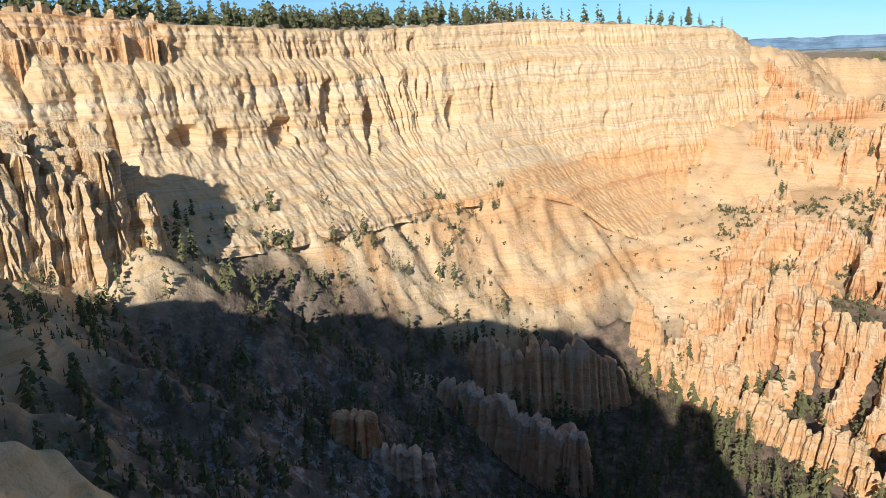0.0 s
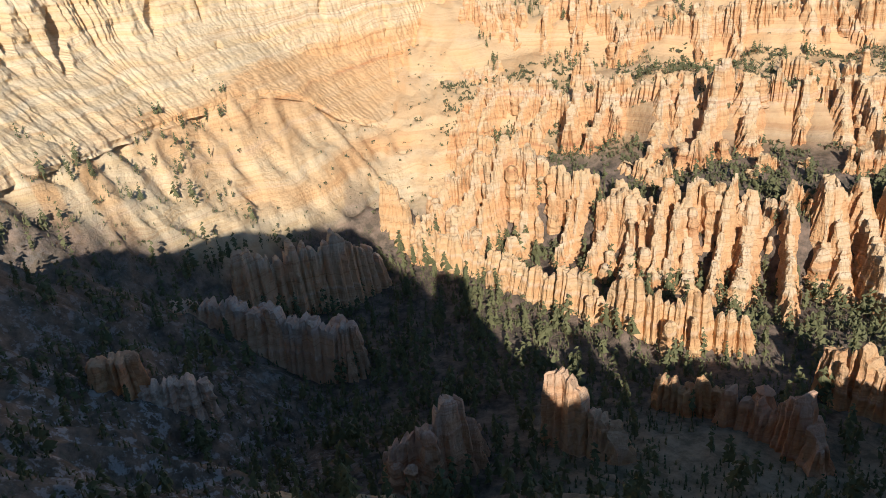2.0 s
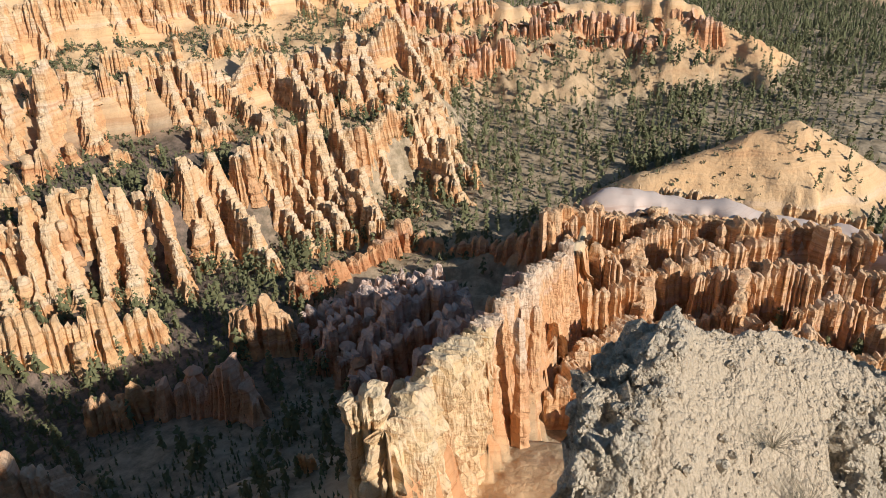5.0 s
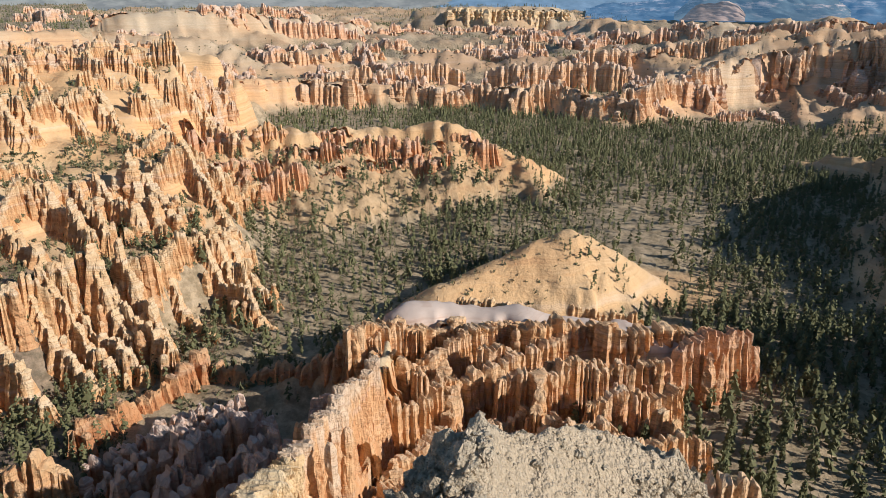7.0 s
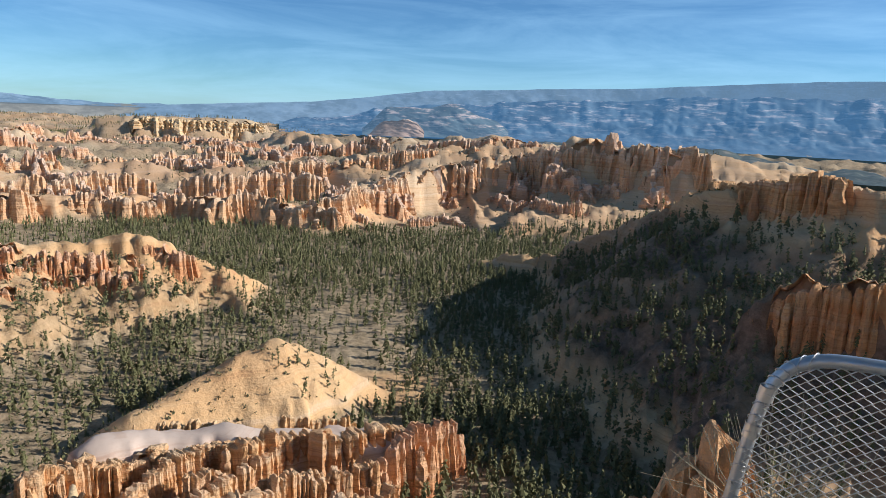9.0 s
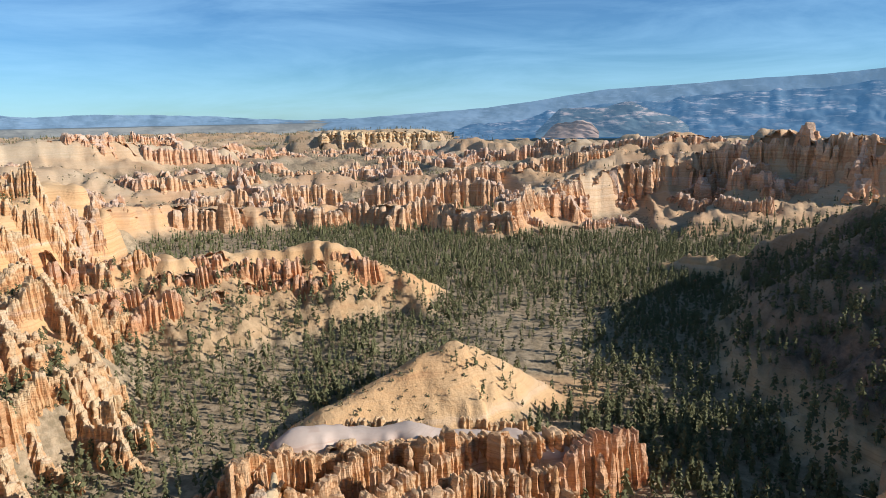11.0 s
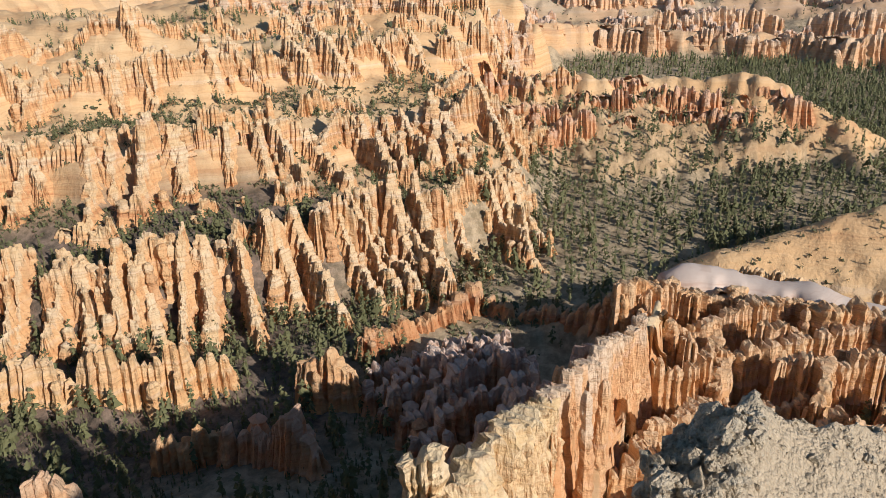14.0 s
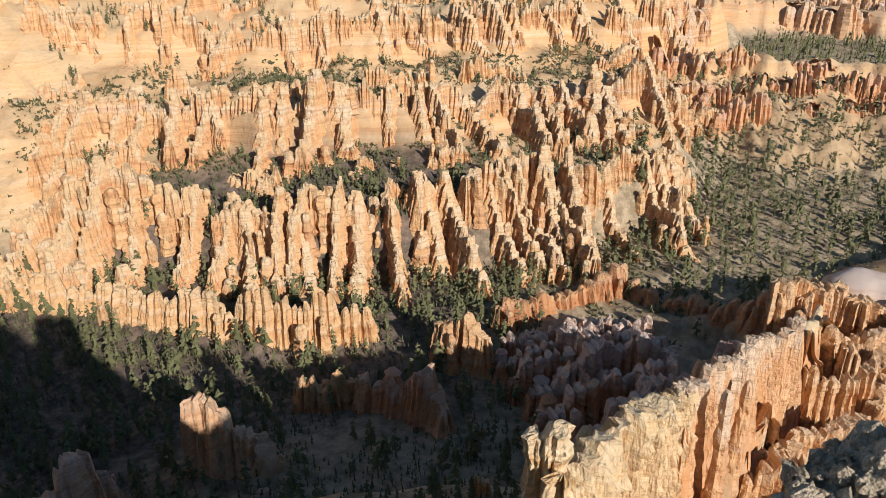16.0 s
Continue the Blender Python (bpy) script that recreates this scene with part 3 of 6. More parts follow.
def resample(line, step):
    p = np.array(line, dtype=float)
    seg = np.hypot(np.diff(p[:, 0]), np.diff(p[:, 1]))
    arc = np.concatenate([[0], np.cumsum(seg)])
    n = max(2, int(arc[-1] / step))
    q = np.linspace(0, arc[-1], n)
    return np.stack([np.interp(q, arc, p[:, i]) for i in range(3)], 1), q


def cells(u, width, seed):
    """Uneven cells along u: a rounded profile (1 in the middle, 0 at the joint), a random number from -1 to 1 for each, its index."""
    g = u / width + 0.8 * vnoise(u / (width * 3.1), u * 0 + 4.2, seed) + 0.25 * vnoise(u / (width * 0.9), u * 0 + 6.2, seed)
    i = np.floor(g)
    q = np.abs(2 * (g - i) - 1)
    return 1 - q ** 1.9, 2 * hash01(i, i * 0 + 7, 0, seed + 31) - 1, i


def wall_mesh(line, w0, w1, ragged, step, rings, seed, rise=None, pale=(0.1, 0.4), red=0.1, rib=2.6, ends=0.5, chalk=0.0):
    """A fluted rock wall wrapped round a line (x, y, height of its crest): ribs and grooves down its sides, ledges at the
    levels of the beds, a broken crest with a notch over every groove. Returns verts, quads, attributes."""
    mid, q = resample(line, step)
    tang = np.gradient(mid[:, :2], axis=0)
    tang /= np.hypot(tang[:, 0], tang[:, 1])[:, None] + 1e-9
    norm = np.stack([-tang[:, 1], tang[:, 0]], 1)
    m = max(3, int(math.pi * w0 / step / 1.5))
    turn = np.linspace(0, math.pi, m + 2)[1:-1]
    end = np.stack([np.cos(turn)[:, None] * norm[-1] + np.sin(turn)[:, None] * tang[-1]], 0)[0]
    start = np.stack([-np.cos(turn)[:, None] * norm[0] - np.sin(turn)[:, None] * tang[0]], 0)[0]
    c = np.concatenate([mid, np.repeat(mid[-1:], m, 0), mid[::-1], np.repeat(mid[:1], m, 0)])
    n = np.concatenate([norm, end, -norm[::-1], start])
    s = np.concatenate([q, np.full(m, q[-1]), q[::-1], np.zeros(m)])
    total = q[-1]
    px, py = c[:, 0] + n[:, 0] * w0, c[:, 1] + n[:, 1] * w0
    base = land(px, py)[0] - 2.0
    ground_mid = land(c[:, 0], c[:, 1])[0]
    k = len(c)
    # columns stand side by side along the line, in clusters, with a narrow joint between each two
    side = np.concatenate([np.zeros(len(mid)), np.full(m, 1), np.full(len(mid), 2), np.full(m, 3)])
    around = np.concatenate([q, total + turn * w0, q[::-1] + 5000.0, 9000.0 + turn * w0])
    (p1, t1, _), (p2, t2, _) = cells(s, rib * 1.7, seed), cells(s, rib * 4.6, seed + 50)
    (f1, o1, _), (f2, o2, _) = cells(around, rib * 1.7, seed + 3), cells(around, rib * 4.6, seed + 53)
    cap_end = (side == 1) | (side == 3)
    f1 = np.where(cap_end, f1, p1)
    f2 = np.where(cap_end, f2, p2)
    r2 = vnoise(px / (rib * 2.7), py / (rib * 2.7), seed + 1)
    r3 = vnoise(px / (rib * 0.45), py / (rib * 0.45), seed + 2)
    r4 = vnoise(px / (rib * 0.9) + 7, py / (rib * 0.9), seed + 12)
    crest = (c[:, 2] if rise is None else ground_mid + rise + c[:, 2])
    rag = ragged * (0.7 * t2 + 0.4 * t1 + 0.9 * vnoise(s / (rib * 15), s * 0 + 2.2, seed + 8))
    notch = -ragged * np.where(cap_end, 0.0, 0.4 * (1 - p1) ** 2 + 0.75 * (1 - p2) ** 3)
    droop = -ends * ragged * (np.exp(-s / (3 * rib)) + np.exp(-(total - s) / (3 * rib)))
    top = np.maximum(crest + rag + notch + droop, base + 3.0)
    sunk = smooth(3.5, 0.5, crest + rag - ground_mid)      # where the ground is higher, the wall ends beneath it
    top = top * (1 - sunk) + np.minimum(top, np.minimum(base, ground_mid) - 2.0) * sunk
    lumpy = 2.6 if pale[0] > 0.6 else 1.0
    hs = np.concatenate([np.linspace(0, 1, rings) ** 0.85, [1.0, 1.0]])
    V = np.empty((rings + 2, k, 3))
    for i, h in enumerate(hs):
        z = base + (top - base) * h
        w = w1 + (w0 - w1) * (1 - h) ** 1.5
        bed = 0.13 * np.tanh(3 * vnoise(z / 2.3, z * 0 + 0.5, 1234)) + 0.10 * np.tanh(3 * vnoise(z / 0.9 + 0.3 * r2, z * 0 + 5.5, 1235))
        rough = 0.26 * vnoise(px / (0.6 * rib) + 31, py / (0.6 * rib) + z / (2.2 * rib), seed + 7)
        deep = (0.4 + 0.75 * h ** 0.5) * (1 - 0.45 * h ** 3)
        off = w + rib * (deep * (1.35 * (f1 - 0.66) + 1.2 * (f2 - 0.68) + 0.45 * o1 + 0.7 * o2) + lumpy * (bed + rough))
        off = np.maximum(off + rib * 0.3 * r3 * (0.4 + 0.6 * h), 0.3 + 0.1 * w)
        if i == rings:
            off = off * 0.7
            z = z + 0.10 * w1 * (1 + 2 * r3) + 0.16 * ragged * r4
        if i == rings + 1:
            off = off * 0.0
            z = z + 0.12 * w1 + 0.10 * ragged * vnoise(s / (rib * 0.8), s * 0 + 5.1, seed + 13)
        V[i, :, 0], V[i, :, 1], V[i, :, 2] = c[:, 0] + n[:, 0] * off, c[:, 1] + n[:, 1] * off, z
    f = grid_faces(rings + 2, k, True)[:, ::-1]
    tall = np.maximum(top - base, 1)
    rel = (V[:, :, 2] - base[None]) / tall[None]
    tint = 0.22 * vnoise(s / (rib * 4), s * 0 + 1.7, seed + 11)[None]
    pl = np.clip(pale[0] + (pale[1] - pale[0]) * smooth(0.74, 0.92, rel + tint), 0, 1)
    rd = np.clip(red + 1.2 * tint + 0 * rel, 0, 1)
    return V.reshape(-1, 3), f, {"pale": pl.ravel(), "red": rd.ravel(), "chalk": np.full(V.shape[0] * V.shape[1], chalk)}


BUCKETS = {}


def fin(label, line, r=(3.2, 1.6), step=3.0, ranks=1, gap=4.0, ragged=5.0, fall=4.0, pale=(0.1, 0.4), red=0.1, detail=(9, 12), split=True, group="", rise=None, name="rock_fin", keep=1.0, chalk=0.0, into="", posts=0.32):
    """A rock wall along a line (x, y, height of the crest) with free-standing pillars along its flanks. rise: the crest stands
    that far over the ground instead. ranks, gap: how thick. split: the pillars are parts of their own; keep < 1: pillars alone.
    into: a name under which far-off rocks are gathered into one mesh."""
    seed = int(rng.integers(1, 9999))
    org = np.array([np.mean([p[0] for p in line]), np.mean([p[1] for p in line]), 0.0])
    org[2] = float(land(np.array([org[0]]), np.array([org[1]]))[0][0])
    bucket = BUCKETS.setdefault(into, []) if into else None
    if bucket is not None:
        org = np.zeros(3)
    else:
        ob = new(name)
        ob.location = org
    if keep >= 1:
        w0 = 0.42 * gap * (ranks - 1) + r[0] * 0.85
        v, f, at = wall_mesh(line, w0, r[1] * 1.0, ragged, 0.27 * step, detail[1], seed, rise, pale, red, max(1.2, 0.66 * step), 0.5, chalk)
        if bucket is not None:
            bucket.append((v, f, np.zeros((0, 3), int), at))
        else:
            w = new("wall", sheet("wall", v - org, f, M_HOODOO, at, flat=True))
            w.parent = ob
    # pillars
    mid, q = resample(line, step * (1.25 if keep >= 1 else 1.0))
    tang = np.gradient(mid[:, :2], axis=0)
    tang /= np.hypot(tang[:, 0], tang[:, 1])[:, None] + 1e-9
    n = len(mid)
    off = rng.choice((-1, 1), n) * (0.42 * gap * (ranks - 1) + r[0] * rng.uniform(0.5, 1.5, n)) if keep >= 1 else rng.normal(0, gap * ranks * 0.4, n)
    cx, cy = mid[:, 0] - tang[:, 1] * off, mid[:, 1] + tang[:, 0] * off
    gz = land(cx, cy)[0]
    top = (mid[:, 2] if rise is None else land(mid[:, 0], mid[:, 1])[0] + rise + mid[:, 2]) + ragged * rng.normal(-0.25, 0.4, n) - fall * rng.uniform(0.2, 1.3, n)
    k = (top - gz > 3.0) & (rng.random(n) < (posts if keep >= 1 else keep))
    cx, cy, gz, top = cx[k], cy[k], gz[k], top[k]
    n = len(cx)
    if n:
        size = rng.uniform(0.45, 1.05, n) * np.clip((top - gz) / 12, 0.4, 1.1)
        v, f, cap = columns(cx, cy, gz - 2.5, top, 0.8 * r[0] * size, 0.75 * r[1] * size, detail[0], detail[1], seed, rng.uniform(0, 6.28, n))
        rel = (v[:, :, 2] - gz[:, None]) / np.maximum((top - gz)[:, None], 1)
        pl = np.clip(pale[0] + (pale[1] - pale[0]) * smooth(0.70, 0.92, rel + 0.15 * rng.normal(0, 1, (n, 1))), 0, 1)
        rd = np.clip(red + 0.2 * rng.normal(0, 1, (n, 1)) + 0 * pl, 0, 1)
        ch = np.full(pl.shape, chalk)
        if split and bucket is None:
            for i in range(n):
                p = new("pillar", poly_mesh("pillar", v[i] - org, f, cap, M_HOODOO, {"pale": pl[i], "red": rd[i], "chalk": ch[i]}))
                p.parent = ob
        else:
            b = (np.arange(n) * v.shape[1])[:, None, None]
            quads, tris, at = (f[None] + b).reshape(-1, 4), (cap[None] + b).reshape(-1, 3), {"pale": pl.ravel(), "red": rd.ravel(), "chalk": ch.ravel()}
            if bucket is not None:
                bucket.append((v.reshape(-1, 3), quads, tris, at))
                return None
            p = new("rock_rubble", poly_mesh("rock_rubble", v.reshape(-1, 3) - org, quads, tris, M_HOODOO, at))
            p.parent = ob
            tagged(p, kind="stuff")
    if bucket is not None:
        return None
    return tagged(ob, label, "rock fin", group)


def gather(into, label):
    """Joins what was gathered under a name into one mesh."""
    V, Q, T, A, base = [], [], [], {"pale": [], "red": [], "chalk": []}, 0
    for v, q, t, at in BUCKETS.pop(into):
        V.append(v)
        Q.append(q + base)
        T.append(t + base)
        for k in A:
            A[k].append(at[k])
        base += len(v)
    me = poly_mesh(into, np.concatenate(V), np.concatenate(Q), np.concatenate(T), M_HOODOO, {k: np.concatenate(a) for k, a in A.items()})
    return tagged(new(into, me), label, "rock fins", kind="stuff")


# dark clefts and cracks in the amphitheatre wall: bearing, upper and lower angle from the level, half width in degrees
CLEFTS = ((-8.2, -1.2, -5.2, 0.51), (-5.1, -2.6, -7.3, 0.36), (1.2, -2.9, -5.7, 0.4), (4.4, -2.0, -5.0, 0.18), (-11.7, -3.7, -6.2, 0.79), (-14.3, -1.7, -2.9, 0.28),
         (-9.6, -1.6, -3.2, 0.14), (-10.5, 1.7, 0.3, 0.18), (-8.4, 1.3, 0.2, 0.14), (-2.6, -1.5, -3.0, 0.12), (-1.4, -1.5, -3.2, 0.14), (-0.6, -1.8, -3.7, 0.12),
         (3.4, -2.0, -3.4, 0.12), (2.2, -0.5, -1.3, 0.12), (3.9, -0.5, -1.4, 0.12), (7.1, -0.1, -1.7, 0.1), (11.0, -1.1, -2.1, 0.14), (12.9, -4.4, -5.7, 0.24),
         (2.4, -6.4, -7.5, 0.14), (5.2, -6.3, -7.1, 0.16), (3.2, -7.7, -8.6, 0.12), (17.4, -5.3, -11.5, 0.1), (20.7, -5.8, -8.2, 0.08), (20.1, -8.4, -11.3, 0.12),
         (14.7, -3.8, -4.7, 0.12), (6.3, -3.5, -4.2, 0.1), (-2.7, 2.2, 0.6, 0.16), (-1.6, 1.6, 0.3, 0.28), (-15.9, -4.3, -5.9, 0.67), (-18.6, -3.9, -5.7, 0.99),
         (22.6, -11.8, -15.7, 0.51), (23.9, -8.4, -11.6, 0.1), (23.4, -9.2, -10.8, 0.1), (18.9, -15.5, -16.7, 0.16), (16.9, -2.7, -7.2, 0.06), (9.1, -0.4, -2.4, 0.06),
         (13.9, -5.9, -8.4, 0.06))


def canyon_wall():
    """The face of the amphitheatre under the rim: level beds, ribs in the west, joints and clefts."""
    line, q = resample(RIDGES["rim"][0], 0.8)
    keep = q > 262
    kern = np.ones(41) / 41
    wide = np.stack([np.convolve(np.pad(line[:, i], 20, "edge"), kern, "valid") for i in range(2)], 1)
    tang = np.gradient(wide, axis=0)
    tang /= np.hypot(tang[:, 0], tang[:, 1])[:, None]
    line, tang, q = line[keep], tang[keep], q[keep]
    out = np.stack([tang[:, 1], -tang[:, 0]], 1)
    high = line[:, 2] + 1.2 * fbm(q / (34 * 1.7), q * 0, 55, 3)
    grid = np.arange(0, 240, 0.5)
    rows = np.concatenate([[-1.0, 0.0], np.linspace(0, 1, 88)[1:]])
    V = np.empty((len(rows), len(q), 3))
    table = np.stack([wall_drop(np.full(grid.shape, a), grid) for a in q])
    foot = wall_foot(q) + 30
    clust, ct, _ = cells(q, 19.0, 401)
    col, co, _ = cells(q + 1.5 * vnoise(q / 9, q * 0, 407), 4.6, 402)
    west = smooth(WEST + 30, WEST - 60, q)
    fins = smooth(MIDDLE + 60, EAST + 20, q)
    pale = np.empty(V.shape[:2])
    for i, h in enumerate(rows):
        drop = np.clip(h, 0, 1) * foot
        e = np.array([np.interp(d, t, grid) for d, t in zip(drop, table)])
        z = high - drop
        band = smooth(19, 27, drop) * smooth(foot - 30, foot - 52, drop)
        ledge = 0.35 * np.tanh(3 * vnoise(z / 3.1 + 0.3 * vnoise(q / 30, z / 30, 9), q * 0 + 0.5, 1234)) + 0.35 * np.tanh(3 * vnoise(z / 1.2, q * 0 + q / 160, 1235))
        d = 0.8 * fbm(q / 7, z / 9, 404, 4, 0.6) + 3.0 * west * (0.45 - np.abs(fbm(q / 16, z / 26, 412, 4, 0.6))) + ledge * (0.5 + 0.5 * smooth(0, 6, drop))
        some = smooth(-0.1, 0.5, vnoise(q / 21, z / 17, 409))
        d = d + band * west * (3.4 * (clust - 0.7) + 2.6 * ct + some * (1.4 * (col - 0.6) + 0.8 * co))
        d = d + band * (1 - west) * (0.25 + 1.5 * fins) * some * (1.0 * (col - 0.8) + 0.4 * co)
        d = d + smooth(1, 3, drop) * smooth(24, 14, drop) * (0.8 * some * (col - 0.7) + 1.6 * west * (clust - 0.7))
        d = d * smooth(0, 2, drop) - 3.5 * smooth(foot - 6, foot, drop)
        for k in range(2):
            x, y = line[:, 0] + out[:, 0] * (e + 3 + d), line[:, 1] + out[:, 1] * (e + 3 + d)
            if k == 0:
                az, el = np.degrees(np.arctan2(x, y)), np.degrees(np.arctan2(z - 200, np.hypot(x, y)))
                wob = 0.12 * vnoise(el / 0.7, az / 4, 405)
                for a0, hi, lo, w in CLEFTS:
                    mid_el = np.clip(np.abs(2 * (el - lo) / (hi - lo) - 1), 0, 1)
                    g = np.abs((az + wob - a0) / (w * (1.05 - 0.75 * mid_el ** 2)))
                    d = d - np.minimum(7.5, 2.6 + 9 * w) * smooth(1.35, 0.75, g) * smooth(hi + 0.1, hi - 0.5, el) * smooth(lo - 0.2, lo + 0.3, el)
        if h < 0:
            x, y = line[:, 0] - out[:, 0] * 6, line[:, 1] - out[:, 1] * 6
            z = z - 1.0
        V[i, :, 0], V[i, :, 1], V[i, :, 2] = x, y, z
        zz = z + 10 * fbm(x / 80, y / 80, 44, 2)
        blush = smooth(46, 66, zz) * smooth(130, 114, zz) * smooth(-6, 2, az) * (1 - 0.7 * np.exp(-((zz - 74) / 6) ** 2)) * (1.0 + 0.5 * fbm(x / 60, zz / 7, 46, 3))
        cap = smooth(-17, -20, az) * smooth(20, 12, drop)
        pale[i] = np.clip(1 - 0.9 * blush - 0.3 * fins * band - 0.7 * cap - 0.25 * smooth(0.1, 0.5, fbm(q / 26, z / 5, 411, 3)), 0, 1)
    zero = np.zeros(pale.size)
    me = sheet("canyon_wall", V.reshape(-1, 3), grid_faces(len(rows), len(q)), M_GROUND,
               {"pale": pale.ravel(), "red": zero, "soil": zero, "snow": zero, "shade_soil": zero, "chalk": zero}, flat=True)
    return tagged(new("canyon_wall", me), "tall cream limestone wall with dark clefts and an orange blush", "cliff", kind="structure")


canyon_wall()
# the lit wall of fins across the middle of the valley
fin("sunlit pale orange limestone fin wall with a ragged crest", polar((15.5, 412, 60), (18, 392, 46), (20, 378, 38), (24, 352, 42), (27, 332, 36)), (5.6, 1.5), 3.3, 2, 3.6, 6.5, 7, (0.25, 0.6), 0.0, (10, 13), True)
fin("sunlit golden limestone fin wall of many fluted columns", polar((27, 330, 36), (30, 316, 44), (33, 304, 40), (36, 294, 43), (40.3, 288, 44), (42.5, 287, 46), (44.3, 286, 47)), (5.4, 1.4), 3.2, 2, 3.4, 6.5, 7, (0.2, 0.5), 0.0, (10, 13), True)
# shaded hoodoos on the valley floor
SHADE = "pink and grey limestone hoodoos in the shade of the valley"
fin(SHADE, polar((-3.4, 326, 55), (-2, 322, 50), (1, 314, 51), (2.2, 310, 50), (5.4, 298, 45), (8, 290, 43), (10.6, 284, 45)), (6.9, 3.0), 3.2, 2, 3.6, 6, 4, (0.35, 1.0), 0.15, (10, 12), True, chalk=0.9)
fin("pale shaded pillars at the end of a fin wall", polar((3.4, 346, 60), (5, 347, 63), (8, 350, 61), (11, 354, 60), (13.8, 364, 50)), (6.9, 3.0), 3.4, 2, 3.6, 7, 5, (0.4, 1.0), 0.05, (10, 12), True, chalk=0.5)
fin("small red hoodoo block in the shade", polar((-9.0, 252, 75), (-7.3, 250, 74)), (5.4, 3.6), 3.0, 2, 3.4, 2, 2, (0.1, 0.5), 0.4, (10, 12), True, chalk=0.6)
fin("small grey fluted rock block in the shade", polar((-6.4, 246, 61), (-2.6, 243, 57)), (4.8, 3.3), 2.8, 2, 3, 3, 2, (0.85, 1.0), 0.0, (10, 12), True, chalk=0.9)
fin("sunlit tip of a tall pink hoodoo cluster", polar((28.8, 206, 58), (30, 203, 61), (31.5, 201, 55), (33.8, 198, 50), (34.6, 190, 42), (33, 178, 34)), (5.4, 2.0), 2.8, 2, 3.4, 5, 6, (0.3, 0.65), 0.2, (10, 15), True, chalk=0.6)
fin("pink hoodoos with whitish heads in the shade", polar((12.5, 190, 52), (15, 186, 58), (18.4, 188, 64), (19.8, 192, 60), (21, 200, 46)), (5.1, 2.1), 2.9, 2, 3.4, 6, 4, (0.35, 0.85), 0.3, (10, 12), True, chalk=0.9)
fin("red hoodoo group standing in the shaded hollow", polar((43.8, 230, 45), (46.2, 226, 48), (48, 222, 43), (49.8, 216, 47), (51.4, 210, 40)), (5.7, 2.2), 3.0, 2, 3.6, 6, 5, (0.1, 0.5), 0.6, (10, 12), True, chalk=0.9)
fin("low red hoodoos in the shade", polar((38, 236, 40), (40.5, 232, 42), (43, 236, 38)), (5.1, 2.2), 3.0, 1, 3.6, 5, 3, (0.05, 0.35), 0.5, (10, 12), True)
fin("small sunlit rock pin in a dark hollow", polar((54.5, 152, 64), (55.2, 152, 62)), (2.2, 0.9), 1.1, 1, 1, 3, 1, (0.2, 0.6), 0.2, (8, 10), True)
fin("low brown hoodoos in the shade", polar((51.5, 262, 44), (53.5, 258, 48), (55, 254, 42)), (5.1, 2.2), 3.0, 2, 3, 4, 3, (0.1, 0.4), 0.5, (9, 11))
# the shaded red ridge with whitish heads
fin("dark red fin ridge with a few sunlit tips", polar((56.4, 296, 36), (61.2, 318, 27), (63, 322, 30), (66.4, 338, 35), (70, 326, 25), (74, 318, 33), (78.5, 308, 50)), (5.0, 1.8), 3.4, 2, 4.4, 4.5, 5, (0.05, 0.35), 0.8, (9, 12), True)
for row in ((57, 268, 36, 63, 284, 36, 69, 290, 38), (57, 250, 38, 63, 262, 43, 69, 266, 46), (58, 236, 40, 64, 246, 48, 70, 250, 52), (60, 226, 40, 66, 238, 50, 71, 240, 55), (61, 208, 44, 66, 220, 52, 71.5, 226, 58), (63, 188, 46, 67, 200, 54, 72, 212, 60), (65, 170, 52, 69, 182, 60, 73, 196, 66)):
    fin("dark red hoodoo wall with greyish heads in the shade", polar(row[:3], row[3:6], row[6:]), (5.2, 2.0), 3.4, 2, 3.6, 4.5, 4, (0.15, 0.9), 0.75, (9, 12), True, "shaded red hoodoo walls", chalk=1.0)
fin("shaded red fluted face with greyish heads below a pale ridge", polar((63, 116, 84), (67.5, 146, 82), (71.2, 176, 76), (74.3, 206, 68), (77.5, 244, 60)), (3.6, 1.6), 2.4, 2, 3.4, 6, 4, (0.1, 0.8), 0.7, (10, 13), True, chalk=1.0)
# the near pale wall that runs down from the overlook
fin("stout cream-white limestone tower", polar((60.4, 106, 114.5), (61.7, 106, 116)), (3.2, 2.2), 1.7, 1, 2, 1, 1, (0.9, 1.0), 0.0, (14, 24), True, name="rock_tower", chalk=0.0, posts=0.12)
fin("cream-white limestone wall with orange flanks and a broken crest", polar((63.0, 102, 112), (66, 115, 109), (69.7, 130, 105), (72.5, 148, 100)), (5.0, 2.9), 3.4, 3, 2.6, 3.2, 6, (0.8, 1.0), 0.05, (14, 30), True, chalk=0.0, posts=0.12)
fin("orange limestone wall with cream caps", polar((73, 152, 97), (74.5, 166, 95), (76.5, 190, 86), (79, 222, 78), (80.6, 240, 74)), (4.6, 2.0), 2.6, 3, 2.6, 3.4, 4, (0.12, 0.95), 0.05, (11, 26), True, chalk=0.5, posts=0.12)
fin("fluted red-orange cliff under the pale slab", polar((78.6, 288, 63), (82.6, 310, 57), (83.2, 300, 57), (87.6, 320, 53), (88.4, 307, 54), (92.6, 322, 51), (93.6, 309, 55), (99.6, 324, 53), (100.4, 312, 56), (104, 324, 54), (107.6, 334, 51)), (4.0, 2.8), 3.6, 2, 2.4, 3.0, 4, (0.0, 0.55), 0.25, (10, 24), True, chalk=0.2, posts=0.12)
